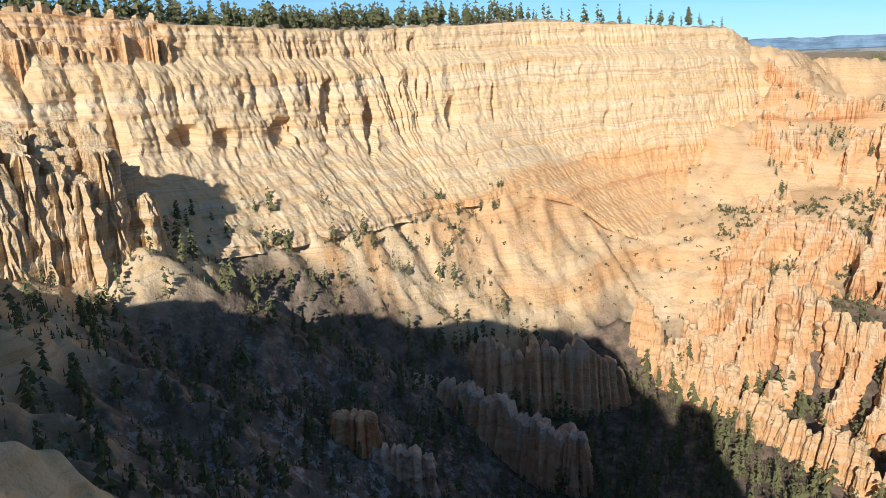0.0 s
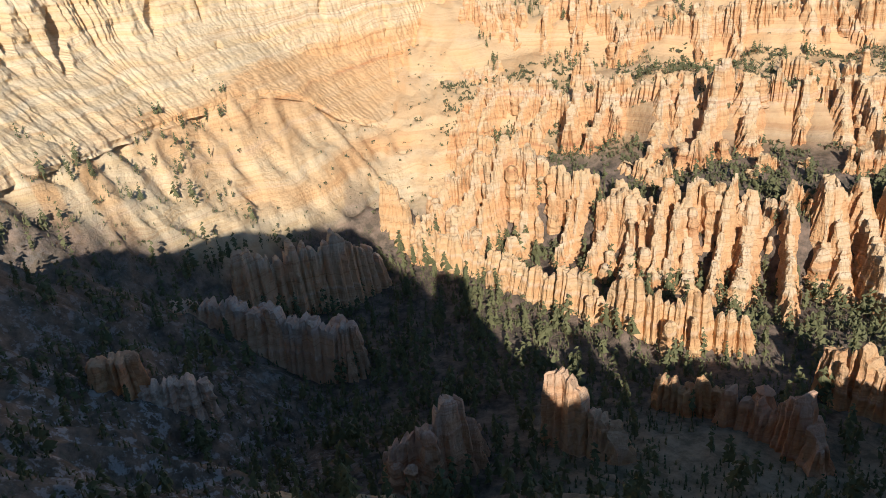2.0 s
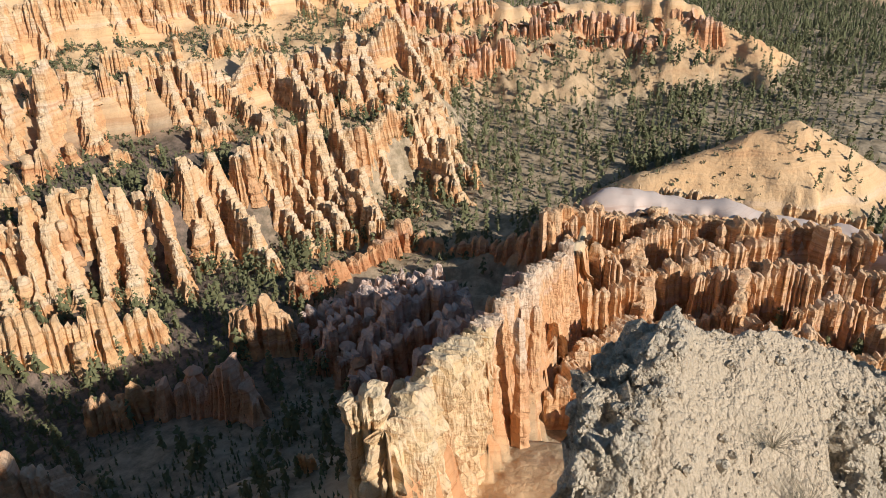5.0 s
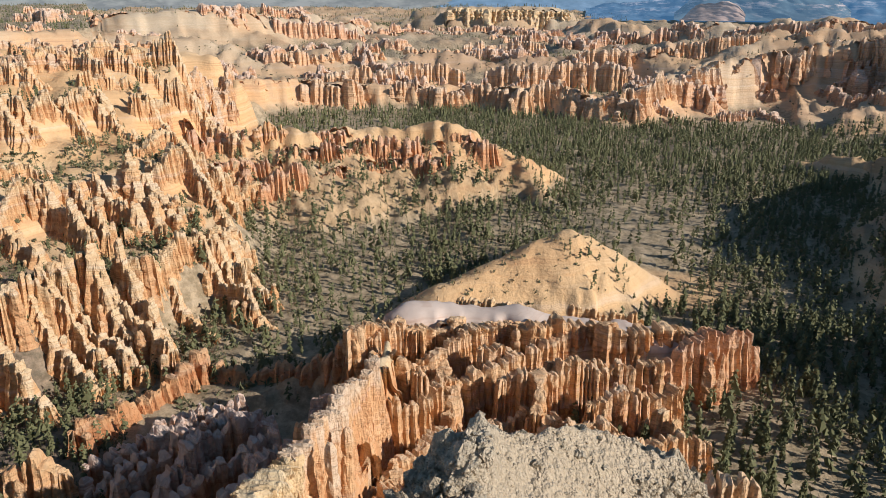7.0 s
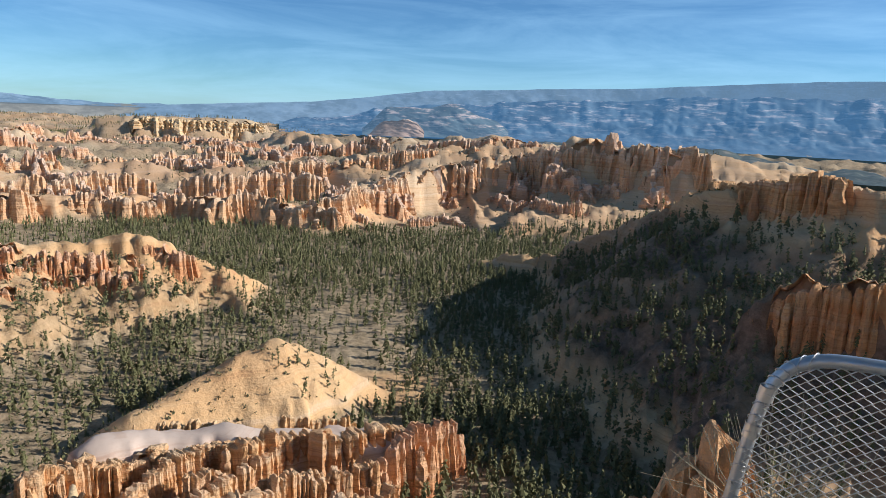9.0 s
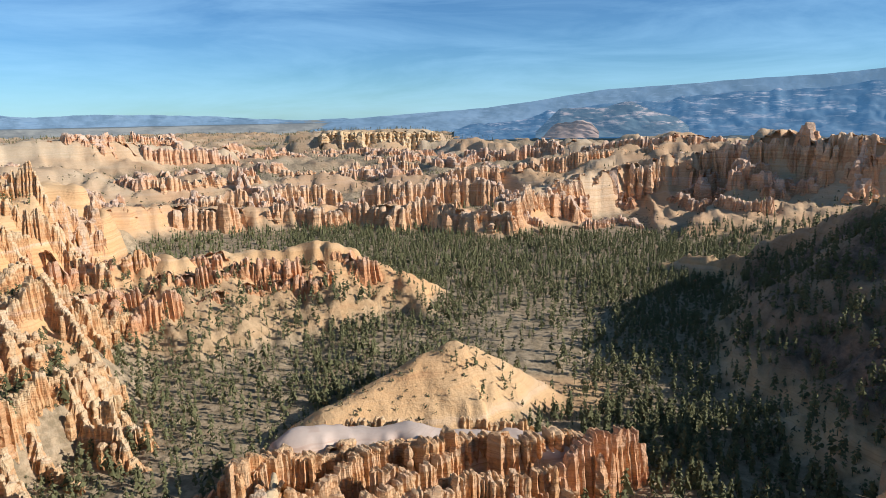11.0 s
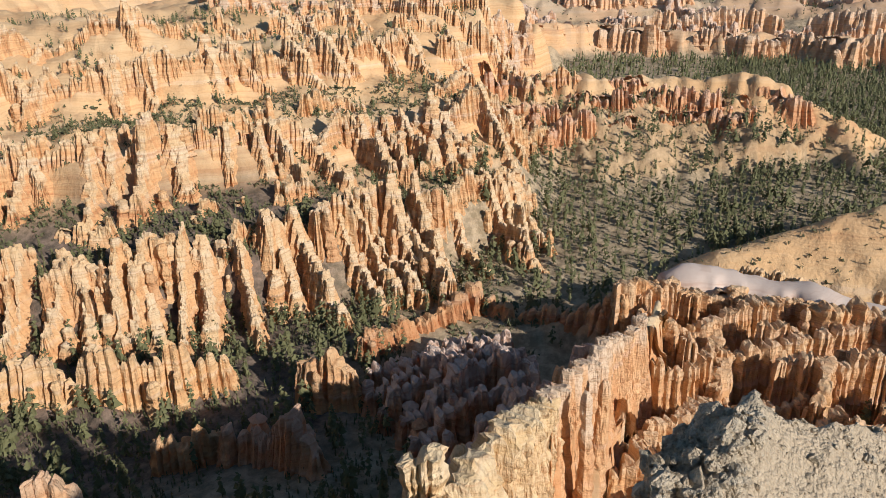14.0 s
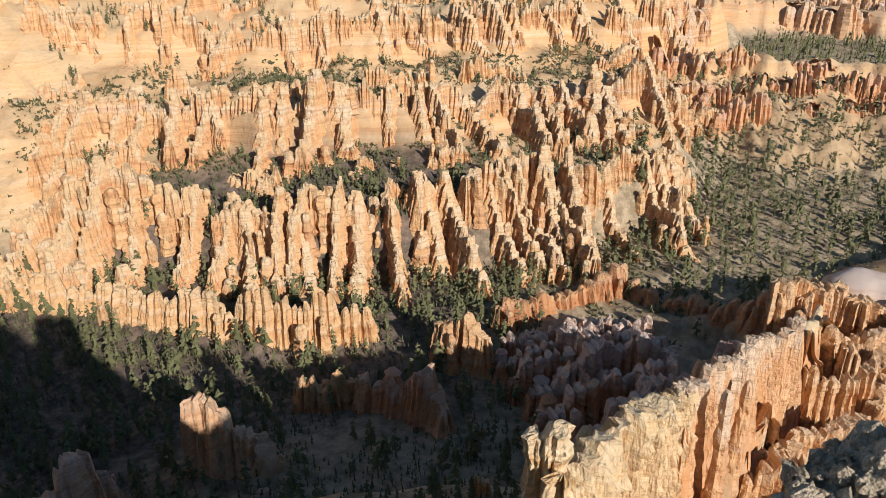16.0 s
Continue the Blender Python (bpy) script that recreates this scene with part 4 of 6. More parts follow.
fin("orange hoodoo cluster at the end of a cliff", polar((104.0, 300, 44), (106, 312, 49), (108, 324, 54), (110, 336, 49), (111.8, 350, 44)), (4.0, 1.8), 2.8, 2, 4, 6, 4, (0.05, 0.3), 0.12, (10, 13), True, chalk=0.9)
fin("orange hoodoo group on the slope below the outcrop", polar((109.3, 170, 83), (112, 172, 87), (114.6, 176, 80)), (4.2, 1.8), 2.8, 2, 3, 5, 4, (0.1, 0.7), 0.1, (10, 16), True, chalk=0.3)
fin("orange hoodoo group on the slope below the outcrop", polar((108.3, 148, 82), (112, 152, 80), (115, 158, 72)), (4.2, 1.8), 2.8, 2, 3, 5, 4, (0.1, 0.7), 0.1, (10, 16), True, chalk=0.3)
fin("low orange hoodoos at the edge of the pines", polar((104, 268, 40), (106.5, 262, 44), (109, 255, 36)), (3.2, 1.4), 2.5, 2, 3.4, 5, 3, (0.1, 0.5), 0.3, (10, 12), True)
fin("row of pale hoodoos at the foot of a cone hill", polar((86, 360, 46), (90, 356, 48), (93.5, 350, 46)), (3.0, 1.2), 2.6, 2, 3.4, 4, 3, (0.3, 0.6), 0.1, (8, 10))
fin("row of small hoodoos beside a pale slab", polar((97.5, 352, 47), (101, 356, 46), (103, 360, 44)), (2.6, 1.1), 2.6, 2, 3.4, 4, 3, (0.25, 0.5), 0.1, (8, 10))
fin("scattered dark hoodoos along a shaded slope", polar((70.5, 330, 30), (76, 345, 34), (82, 352, 36), (86, 372, 38)), (3.2, 1.8), 5.5, 3, 9, 4, 2, (0.1, 0.5), 0.5, (8, 10), keep=0.6)
fin("pale hoodoo cluster at the edge of the pines", polar((69.2, 432, 58), (70.6, 428, 50)), (4.0, 1.6), 3.2, 2, 4, 6, 3, (0.7, 0.9), 0.0, (8, 10))

# broken rows of hoodoos between the pale wall and the slab
for d0, zt, a0, a1, label in ((297, 52, 80.5, 103, "sunlit red-orange hoodoo row under a pale slab"), (274, 49, 79.5, 104, "sunlit orange hoodoo row with pale heads"), (247, 45, 79, 105, "sunlit orange hoodoo row with pale heads"), (220, 42, 80, 103, "sunlit orange hoodoo row with pale heads"), (195, 44, 78.5, 92, "sunlit orange fluted wall under a pale ridge")):
    b = a0
    while b < a1:
        span = rng.uniform(4.0, 8.5)
        lean, top = span * rng.uniform(2.2, 4.6), zt + 6 * math.exp(-((b - 80) / 4) ** 2) + rng.normal(0, 2.2)
        pts = polar(*[(b + span * q, d0 + lean * (q - 0.5) + rng.normal(0, 2.5), top + rng.normal(0, 1.6)) for q in (0, 0.35, 0.7, 1.0)])
        fin(label, pts, (4.4, 2.0), 2.6, 2, 2.6, 3.6, 4, (0.0, 0.5), 0.25, (9, 22), True, "hoodoo rows below the slab", chalk=0.25, posts=0.15)
        if rng.random() < 0.6:
            e = pts[1]
            fin("short orange fin that juts from a hoodoo row", [e, (e[0] * 0.955, e[1] * 0.955 - 1.0, e[2] - 3), (e[0] * 0.93, e[1] * 0.93, e[2] - 8)], (3.4, 1.8), 2.8, 2, 2.0, 3, 4, (0.0, 0.5), 0.22, (9, 20), True, "hoodoo rows below the slab", chalk=0.25, posts=0.15)
        b += span * 0.92

# the great field of fins that climbs to the rim
FIELD = "sunlit orange limestone fin stepping down a slope"
TIERS = ((30, 29, (26, 64), (11, 21)), (120, 24, (22, 56), (8, 17)), (234, 20, (20, 36), (8, 15)), (332, 14, (20, 34), (8, 13)), (72, 0, (0, 0), (5, 10)), (164, 0, (0, 0), (5, 10)), (282, 0, (0, 0), (5, 9)))
for tier, (u0, count, long, tall) in enumerate(TIERS):
    hi = 70.5 - 0.012 * u0
    lo = 19.5 if tier == 0 else 22.5 + 0.004 * u0
    # a broken curtain of columns along the edge of each bench
    b = lo
    while b < hi:
        span = rng.uniform(2.5, 6.5) * 390 / (370 + u0)
        pts = []
        for q in np.linspace(0, 1, 5):
            a = b + span * q
            d = float(np.interp(a, FOOT_AZ, FOOT_D)) + u0 + rng.normal(0, 4.0)
            pts.append((d * math.sin(radians(a)), d * math.cos(radians(a)), rng.uniform(-1, 3)))
        fin("sunlit orange curtain of fluted columns along a bench", pts, (5.0, 1.6), 2.8, 2, 2.6, 6.0, 4, (0.15, 0.85), 0.10, (7, 14), tier < 2, "curtains of the great field", posts=0.2, rise=float(rng.uniform(*tall)), chalk=0.1)
        b += span + ((rng.uniform(0.0, 0.4) if rng.random() < 0.8 else rng.uniform(1.0, 2.0)) if count else rng.uniform(1.0, 6.0))
    # thin fins that step down from it
    for i in range(count):
        a0 = lo + (hi - lo) * (i + rng.uniform(-0.3, 1.3)) / count
        foot = float(np.interp(a0, FOOT_AZ, FOOT_D))
        length = rng.uniform(*long)
        swing = float(np.interp(a0, (17, 30, 42, 52, 70), (3.0, 3.4, 0.5, -3.0, -5.0))) * length / 50 + rng.normal(0, 1.1)
        pts = []
        for q, h in ((0.0, -6), (0.3, 0), (0.6, 3), (0.8, 3), (1.0, -1)):
            d, b2 = foot + u0 + 6 - length * (1 - q), a0 - swing * (1 - q)
            pts.append((d * math.sin(radians(b2)), d * math.cos(radians(b2)), h + rng.normal(0, 1.5)))
        girth = rng.uniform(0.65, 1.5)
        fin(FIELD, pts, (5.2 * girth, 1.2 * girth), 2.6, 2, 2.6, 6.5, 5, (0.12, 0.85), 0.10, (8, 14), tier < 3, "fins of the great field", posts=0.2, rise=float(rng.uniform(0.5, 1.25) * tall[1]), chalk=0.1)
for i in range(72):
    a0, d0, span = (rng.uniform(47, 64), rng.uniform(640, 1080), rng.uniform(0.8, 2.4)) if i < 56 else (rng.uniform(63, 71), rng.uniform(700, 900), rng.uniform(0.8, 2.0))
    pts = polar(*[(a0 + span * q, d0 + rng.normal(0, 9), rng.normal(0, 2)) for q in (0, 0.35, 0.7, 1.0)])
    fin("row of orange and cream columns high on the slope", pts, (5.0, 1.8), 4.0, 2, 4, 6, 4, (0.15, 0.8), 0.1, (6, 9), False, "rows of the upper slope", float(rng.uniform(6, 15)), chalk=0.5)
fin("rust-orange cliff along the crest of a shaded ridge", polar((127.2, 705, 128), (129, 675, 142), (131.5, 635, 152), (134, 600, 160), (138, 585, 168)), (7, 4.5), 4.2, 2, 5, 4, 5, (0.05, 0.3), 0.4, (8, 10), False)
fin("rust-red cliff of broad columns above the shaded slope", polar((133.9, 428, 100), (134.6, 426, 108), (136, 424, 115), (137.6, 422, 121), (141, 420, 125)), (6, 3.0), 4.4, 2, 4, 4, 5, (0.05, 0.3), 0.5, (9, 16), True)
fin("low orange spur of hoodoos beside the overlook", polar((127.3, 60, 169.5), (128.6, 60, 172.5), (130.4, 60, 174.2), (132.3, 60.5, 175.2), (134.2, 63, 171)), (2.2, 0.9), 1.1, 2, 1.6, 1.3, 2, (0.0, 0.25), 0.5, (9, 12), True)
# the spur with its towers, and the hoodoos on its sunny side
fin("tall red-orange tower on the spur's crest", polar((72.3, 640, 92), (73.2, 640, 97), (74.2, 640, 92)), (6, 3), 4.0, 2, 5, 4, 2, (0.05, 0.3), 0.4, (8, 10), name="rock_tower")
for i, (a0, a1, d0, d1, zt) in enumerate(((61, 70, 620, 630, 84), (64, 72, 585, 600, 70), (70, 80, 640, 648, 86), (66, 73, 560, 575, 62), (74, 80, 620, 625, 76), (75, 79, 595, 600, 66), (80, 84, 635, 640, 80), (56, 64, 640, 620, 84), (88.6, 90.5, 640, 636, 82), (80, 88, 632, 640, 76), (76, 84, 612, 622, 64), (83, 88.5, 618, 622, 66), (68, 76, 600, 608, 72), (71, 78, 580, 590, 58))):
    fin("red-orange hoodoo row along a spur", polar((a0, d0, zt), ((a0 + a1) / 2, (d0 + d1) / 2 - 6, zt + 2), (a1, d1, zt - 2)), (7, 2.2), 4.4, 2, 4.5, 8, 5, (0.05, 0.45), 0.3, (7, 11), False, "hoodoo rows of the spur", chalk=0.8)
# hoodoo belts farther off
BELT = "distant orange and pink hoodoo belt"
for a0, a1, d0, d1, z0, z1, rk in ((62, 70, 1125, 1100, 98, 84, 2), (70, 77, 1130, 1150, 80, 70, 2), (77, 84, 1150, 1160, 70, 62, 2), (84, 91, 1160, 1155, 60, 55, 2), (91, 97, 1150, 1140, 56, 60, 3), (97, 101, 1120, 1095, 58, 52, 3), (100.5, 104, 1110, 1220, 60, 74, 2),
                                   (104, 109, 1230, 1390, 74, 94, 3), (109, 116, 1395, 1425, 94, 124, 3), (116, 123, 1425, 1375, 124, 150, 3), (123, 129, 1375, 1330, 150, 148, 3),
                                   (50, 57, 900, 930, 120, 112, 3), (56, 63, 960, 1000, 112, 96, 3), (60, 67, 1020, 1050, 92, 86, 2), (48, 56, 780, 820, 122, 112, 2), (66, 74, 1260, 1300, 92, 86, 2), (78, 88, 1330, 1380, 68, 62, 2), (90, 100, 1400, 1420, 62, 70, 2),
                                   (60, 66, 1380, 1400, 118, 108, 3), (66, 71, 1480, 1500, 108, 100, 2), (74, 82, 1600, 1650, 80, 70, 2), (84, 94, 1900, 1950, 66, 66, 2), (96, 104, 1650, 1700, 76, 88, 2), (104, 112, 1700, 1750, 100, 114, 2)):
    low = a0 < 68 and d0 < 1500
    z0, z1 = (0, 0) if low else (z0, z1)
    fin(BELT, polar((a0, d0, z0), ((2 * a0 + a1) / 3, d0 + (d1 - d0) / 3 - 14, z0 + (z1 - z0) / 3), ((a0 + 2 * a1) / 3, d0 + 2 * (d1 - d0) / 3 + 12, z0 + 2 * (z1 - z0) / 3), (a1, d1, z1)),
        (8, 3.0) if low else (10, 3.6), 6.0 if low else 9.0, rk, 8, 6 if low else 10, 6, (0.3, 0.85), 0.08, (6, 11), split=False, rise=13.0 if low else None, chalk=0.5)
for a0, a1, d0, z0, z1 in ((62, 72, 2200, 142, 120), (72, 79, 2260, 120, 104), (79, 86, 2500, 74, 66), (85, 98, 2660, 54, 52), (98, 106, 2380, 88, 94), (107, 117, 2270, 108, 110), (83.5, 100, 2800, 68, 66)):
    fin("far belt of pale cliffs and buttresses", polar((a0, d0, z0), ((a0 + a1) / 2, d0 - 30, (z0 + z1) / 2), (a1, d0, z1)), (15, 7), 13, 2, 16, 12, 10, (0.3, 0.8), 0.15, (6, 7), split=False, into="far_cliffs", chalk=0.8)
for i in range(84):
    a0, d0 = rng.uniform(57, 119), 1150 + 1500 * rng.random() ** 1.3
    if d0 > 1900 and a0 > 108:
        continue
    span, far_k = rng.uniform(1.2, 4.0), d0 / 1300
    pts = polar(*[(a0 + span * q, d0 + rng.normal(0, 18) * far_k, rng.normal(0, 3)) for q in (0, 0.3, 0.6, 1.0)])
    fin("small distant badland ridge of orange and cream columns", pts, (5.5 * far_k, 2.2 * far_k), 4.8 * far_k, 2, 6 * far_k, 8, 5, (0.35, 0.9), 0.1, (5, 8), False, "", float(rng.uniform(8, 17)) * far_k ** 0.6, into="distant_hoodoos", chalk=0.8)
fin("pale banded cliff under the flat top of a mesa", polar((87.2, 2900, 131), (90, 2880, 133), (93, 2885, 132), (95.3, 2890, 126)), (26, 18), 17, 2, 20, 5, 10, (0.9, 0.95), 0.0, (6, 9), False)
for i in range(22):
    a0 = rng.uniform(104, 127)
    d0, span = float(np.interp(a0, (103, 109, 116, 122, 129), (1260, 1420, 1450, 1400, 1330))) - rng.uniform(18, 95), rng.uniform(0.9, 2.2)
    pts = polar(*[(a0 + span * q, d0 + rng.normal(0, 10), rng.normal(0, 3)) for q in (0, 0.35, 0.7, 1.0)])
    fin("broad rust and pink columns of a distant cliff", pts, (12, 3.6), 9.0, 2, 7, 9, 6, (0.25, 0.8), 0.1, (5, 11), False, "", float(rng.uniform(14, 30)), into="distant_hoodoos", chalk=0.8)
gather("distant_hoodoos", "distant rows of orange and pink columns")
gather("far_cliffs", "far belts of pale cliffs and buttresses")
# fins and pillars of the cream amphitheatre
CREAMFIN = "cream limestone buttress on the amphitheatre wall"
RIM = RIDGES["rim"][0]


def buttress(az, below, out, ln, turn, size=(5.0, 2.2), pale=(0.95, 1.0), name=CREAMFIN):
    """A blunt rib that stands out of the wall towards the south-east: bearing, height under the rim, how far from it, length."""
    p, q = resample(RIM, 1.0)
    bearing = np.degrees(np.arctan2(p[:, 0], p[:, 1]))
    i = int(np.argmin(np.abs(bearing - az)))
    t = p[min(i + 4, len(p) - 1)] - p[max(i - 4, 0)]
    n = np.array([t[1], -t[0]]) / math.hypot(t[0], t[1])
    c, s = math.cos(radians(turn)), math.sin(radians(turn))
    m = np.array([n[0] * c - n[1] * s, n[0] * s + n[1] * c])
    a, b = p[i, :2] + n * out, p[i, :2] + n * out + m * ln
    z = p[i, 2] - below
    fin(name, [(a[0], a[1], z), ((a[0] + b[0]) / 2, (a[1] + b[1]) / 2, z - 2), (b[0], b[1], z - 7)], size, 3.0, 2, 3.0, 5, 5, pale, 0.0, (9, 13), group="cream buttresses")


for a0, d0, zt, ln in ((-29.4, 322, 185, 14), (-27.6, 326, 184, 16), (-26.2, 326, 181, 16), (-24.6, 330, 183, 12), (-22.3, 334, 166, 8), (-31.5, 316, 184, 14), (-34, 312, 186, 14)):
    b = (d0 - ln) * math.sin(radians(a0)), (d0 - ln) * math.cos(radians(a0)), zt - 14
    c = (d0 + ln * 0.6) * math.sin(radians(a0 - 0.6)), (d0 + ln * 0.6) * math.cos(radians(a0 - 0.6)), zt
    fin(CREAMFIN, [b, c], (5.6, 2.6), 3.2, 3, 3.4, 6, 4, (0.95, 1.0), 0.0, (10, 13), group="cream buttresses")
for az in (-31, -29.6, -28.2, -26.6, -25.4, -23.8, -22.4, -21, -19.8):
    buttress(az, rng.uniform(0, 5), rng.uniform(0, 3), rng.uniform(5, 10), rng.normal(0, 15), (4.2, 3.0), (0.25, 0.5), "short orange cliff rib under the rim")

# ---------------------------------------------------------------- trees and scrub
trng = np.random.default_rng(21)


def conifer_crown(r, tiers, points, tall, wide, bare, ragged=0.35):
    """A crown of drooping, uneven whorls round a stem of unit foot at z = 0."""
    v, f = [], []
    for k in range(tiers):
        q = k / max(1, tiers - 1)
        zb = tall * (bare + (1 - bare) * (q ** 0.9) * 0.9)
        rr = wide * (1 - 0.86 * q) * r.uniform(0.75, 1.2) * (0.72 if k == 0 else 1)
        top = zb + tall * (1 - bare) / tiers * r.uniform(1.25, 1.8)
        ox, oy = r.normal(0, 0.08 * wide, 2)
        b = len(v)
        v.append((ox * 0.3, oy * 0.3, min(top, tall)))
        ph = r.uniform(0, 6.28)
        for i in range(points):
            a = ph + i / points * 6.283 + r.normal(0, 0.12)
            w = rr * (1.0 if i % 2 else 0.72) * (1 + ragged * r.normal())
            v.append((ox + w * math.cos(a), oy + w * math.sin(a), zb - 0.22 * abs(w) + 0.1 * wide * r.normal()))
        v.append((ox * 0.5, oy * 0.5, zb + 0.12 * tall / tiers))
        for i in range(points):
            j = (i + 1) % points
            f.append((b, b + 1 + i, b + 1 + j))
            if points > 6:
                f.append((b + points + 1, b + 1 + j, b + 1 + i))
    return np.array(v), np.array(f)


def clump_crown(r, clumps, wide, bare=0.14, per=2):
    """A pine crown of many small ragged needle clumps in a tapering, uneven outline, one unit tall."""
    v, f = [], []
    for k in range(clumps):
        q = (k + r.random()) / clumps
        env = wide * min(1.0, 0.45 + 2.2 * q) * (1 - q) ** 0.65 + 0.02
        a = k * 2.4 + r.normal(0, 0.5)
        rad = env * r.uniform(0.1, 0.62)
        c = np.array((rad * math.cos(a), rad * math.sin(a), bare + (0.97 - bare) * q))
        size = (0.34 + 0.5 * (1 - q)) * wide * r.uniform(0.7, 1.25) * (13 / clumps) ** 0.33
        for _ in range(per):
            b = len(v)
            o = np.array((math.cos(a), math.sin(a), -0.25))
            t = np.array((-math.sin(a), math.cos(a), 0.0))
            v += [c + size * (-0.5 * o + r.normal(0, 0.2, 3)), c + size * (0.8 * o + 0.2 * t + r.normal(0, 0.25, 3)),
                  c + size * (0.9 * t + r.normal(0, 0.3, 3)), c + size * (-0.9 * t + r.normal(0, 0.3, 3)), c + size * (np.array((0, 0, 0.9)) + r.normal(0, 0.2, 3))]
            f += [(b, b + 2, b + 4), (b + 2, b + 1, b + 4), (b + 1, b + 3, b + 4), (b + 3, b, b + 4)]
    b = len(v)
    v += [np.array((0.02, 0, 0.0)), np.array((-0.01, 0.017, 0.0)), np.array((-0.01, -0.017, 0.0)), np.array((0, 0, 0.9))]
    f += [(b, b + 1, b + 3), (b + 1, b + 2, b + 3), (b + 2, b, b + 3)]
    return np.array(v), np.array(f)


def stem(tall, r0, sides=6):
    th = np.arange(sides) / sides * 6.283
    v = [(r0 * q * math.cos(a), r0 * q * math.sin(a), z) for z, q in ((-0.6, 1.15), (tall * 0.45, 0.7), (tall * 0.92, 0.15)) for a in th]
    return np.array(v), grid_faces(3, sides, True)[:, ::-1]


def simple_mesh(name, v, f, mat):
    return sheet(name, np.asarray(v, dtype=float), np.asarray(f), mat, flat=True)


def scatter(n, a0, a1, d0, d1, power=2.0):
    """Random places of the plan, even by area."""
    a = np.radians(trng.uniform(a0, a1, n))
    d = (d0 ** power + trng.random(n) * (d1 ** power - d0 ** power)) ** (1 / power)
    x, y = d * np.sin(a), d * np.cos(a)
    z, pale, red, soil, snow, shade_soil, chalk = land(x, y)
    zx, zy = land(x + 2.0, y)[0], land(x, y + 2.0)[0]
    steep = np.hypot(zx - z, zy - z) / 2.0
    return x, y, z, soil, steep, np.degrees(a), d


def pick(keep, *cols):
    return [c[keep] for c in cols]


def spread(x, y, gap):
    """Drops places that stand nearer than gap to an earlier one."""
    seen, keep = {}, np.zeros(len(x), bool)
    for i, (p, q) in enumerate(zip(x, y)):
        c = (int(p // gap), int(q // gap))
        if c not in seen:
            seen[c] = 1
            keep[i] = True
    return keep


def forest(name, label, x, y, z, tall, kinds, category="trees"):
    """Many small trees in one mesh."""
    V, F, base = [], [], 0
    which = trng.integers(0, len(kinds), len(x))
    turn = trng.uniform(0, 6.28, len(x))
    for k, (v, f) in enumerate(kinds):
        i = np.where(which == k)[0]
        if not len(i):
            continue
        c, s = np.cos(turn[i])[:, None], np.sin(turn[i])[:, None]
        sc = tall[i][:, None]
        px = x[i][:, None] + sc * (v[None, :, 0] * c - v[None, :, 1] * s)
        py = y[i][:, None] + sc * (v[None, :, 0] * s + v[None, :, 1] * c)
        pz = z[i][:, None] + sc * v[None, :, 2]
        V.append(np.stack([px, py, pz], 2).reshape(-1, 3))
        F.append((f[None] + (np.arange(len(i)) * len(v))[:, None, None]).reshape(-1, 3) + base)
        base += len(i) * len(v)
    me = sheet(name, np.concatenate(V), np.concatenate(F), M_NEEDLE if category == "trees" else M_SCRUB, flat=True)
    return tagged(new(name, me), label, category, kind="stuff")


_r = np.random.default_rng(5)
FAR_KINDS = [conifer_crown(_r, 3, 5, 1.0, 0.22, 0.1, 0.3) for _ in range(5)]
MID_KINDS = [clump_crown(_r, 11, w, 0.16, 1) for w in (0.15, 0.19, 0.21, 0.17, 0.23)]


def bush_kind(r):
    v, f = [], []
    for k in range(5):
        a, e = r.uniform(0, 6.28), r.uniform(0.1, 1.0)
        p = np.array((0.42 * math.cos(a) * (1.1 - e * 0.5), 0.42 * math.sin(a) * (1.1 - e * 0.5), 0.12 + 0.5 * e))
        b = len(v)
        for _ in range(4):
            v.append(p + r.normal(0, 0.25, 3))
        f += [(b, b + 1, b + 2), (b, b + 2, b + 3), (b, b + 3, b + 1), (b + 1, b + 2, b + 3)]
    return np.array(v), np.array(f)


BUSH_KINDS = [bush_kind(_r) for _ in range(5)]

# single pines on the near valley floor and the shaded slope, each a tree of its own
TREES = []
for k in range(5):
    tall = 1.0
    cv, cf = clump_crown(_r, 34, (0.15, 0.18, 0.21, 0.17, 0.23)[k], 0.16, 2)
    sv, sf = stem(1.0, 0.018)
    TREES.append((simple_mesh("crown", cv, cf, M_NEEDLE), simple_mesh("trunk", sv, sf, M_BARK)))


def pine(x, y, z, tall, k, turn, label):
    ob = new("pine_tree")
    ob.location, ob.rotation_euler, ob.scale = (x, y, z), (0, 0, turn), (tall, tall, tall)
    for me, nm in zip(TREES[k], ("crown", "trunk")):
        c = new(nm, me)
        c.parent = ob
    return tagged(ob, label, "tree", "pines of the valley")


def plant(n, region, cond, tall, gap, singles=0, label="dark green pine on the valley floor"):
    x, y, z, soil, steep, az, d = scatter(n, *region)
    k = cond(x, y, z, soil, steep, az, d)
    k &= spread(x, y, gap)
    x, y, z, az, d = pick(k, x, y, z, az, d)
    h = trng.uniform(tall[0], tall[1], len(x)) * (1 - 0.35 * (trng.random(len(x)) < 0.25))
    for i in range(min(singles, len(x))):
        pine(float(x[i]), float(y[i]), float(z[i]) - 0.2, float(h[i]), int(trng.integers(0, 5)), float(trng.uniform(0, 6.28)), label)
    return x[singles:], y[singles:], z[singles:], h[singles:]


def clumps(x, y, size, seed, level):
    return fbm(x / size, y / size, seed, 3) > level


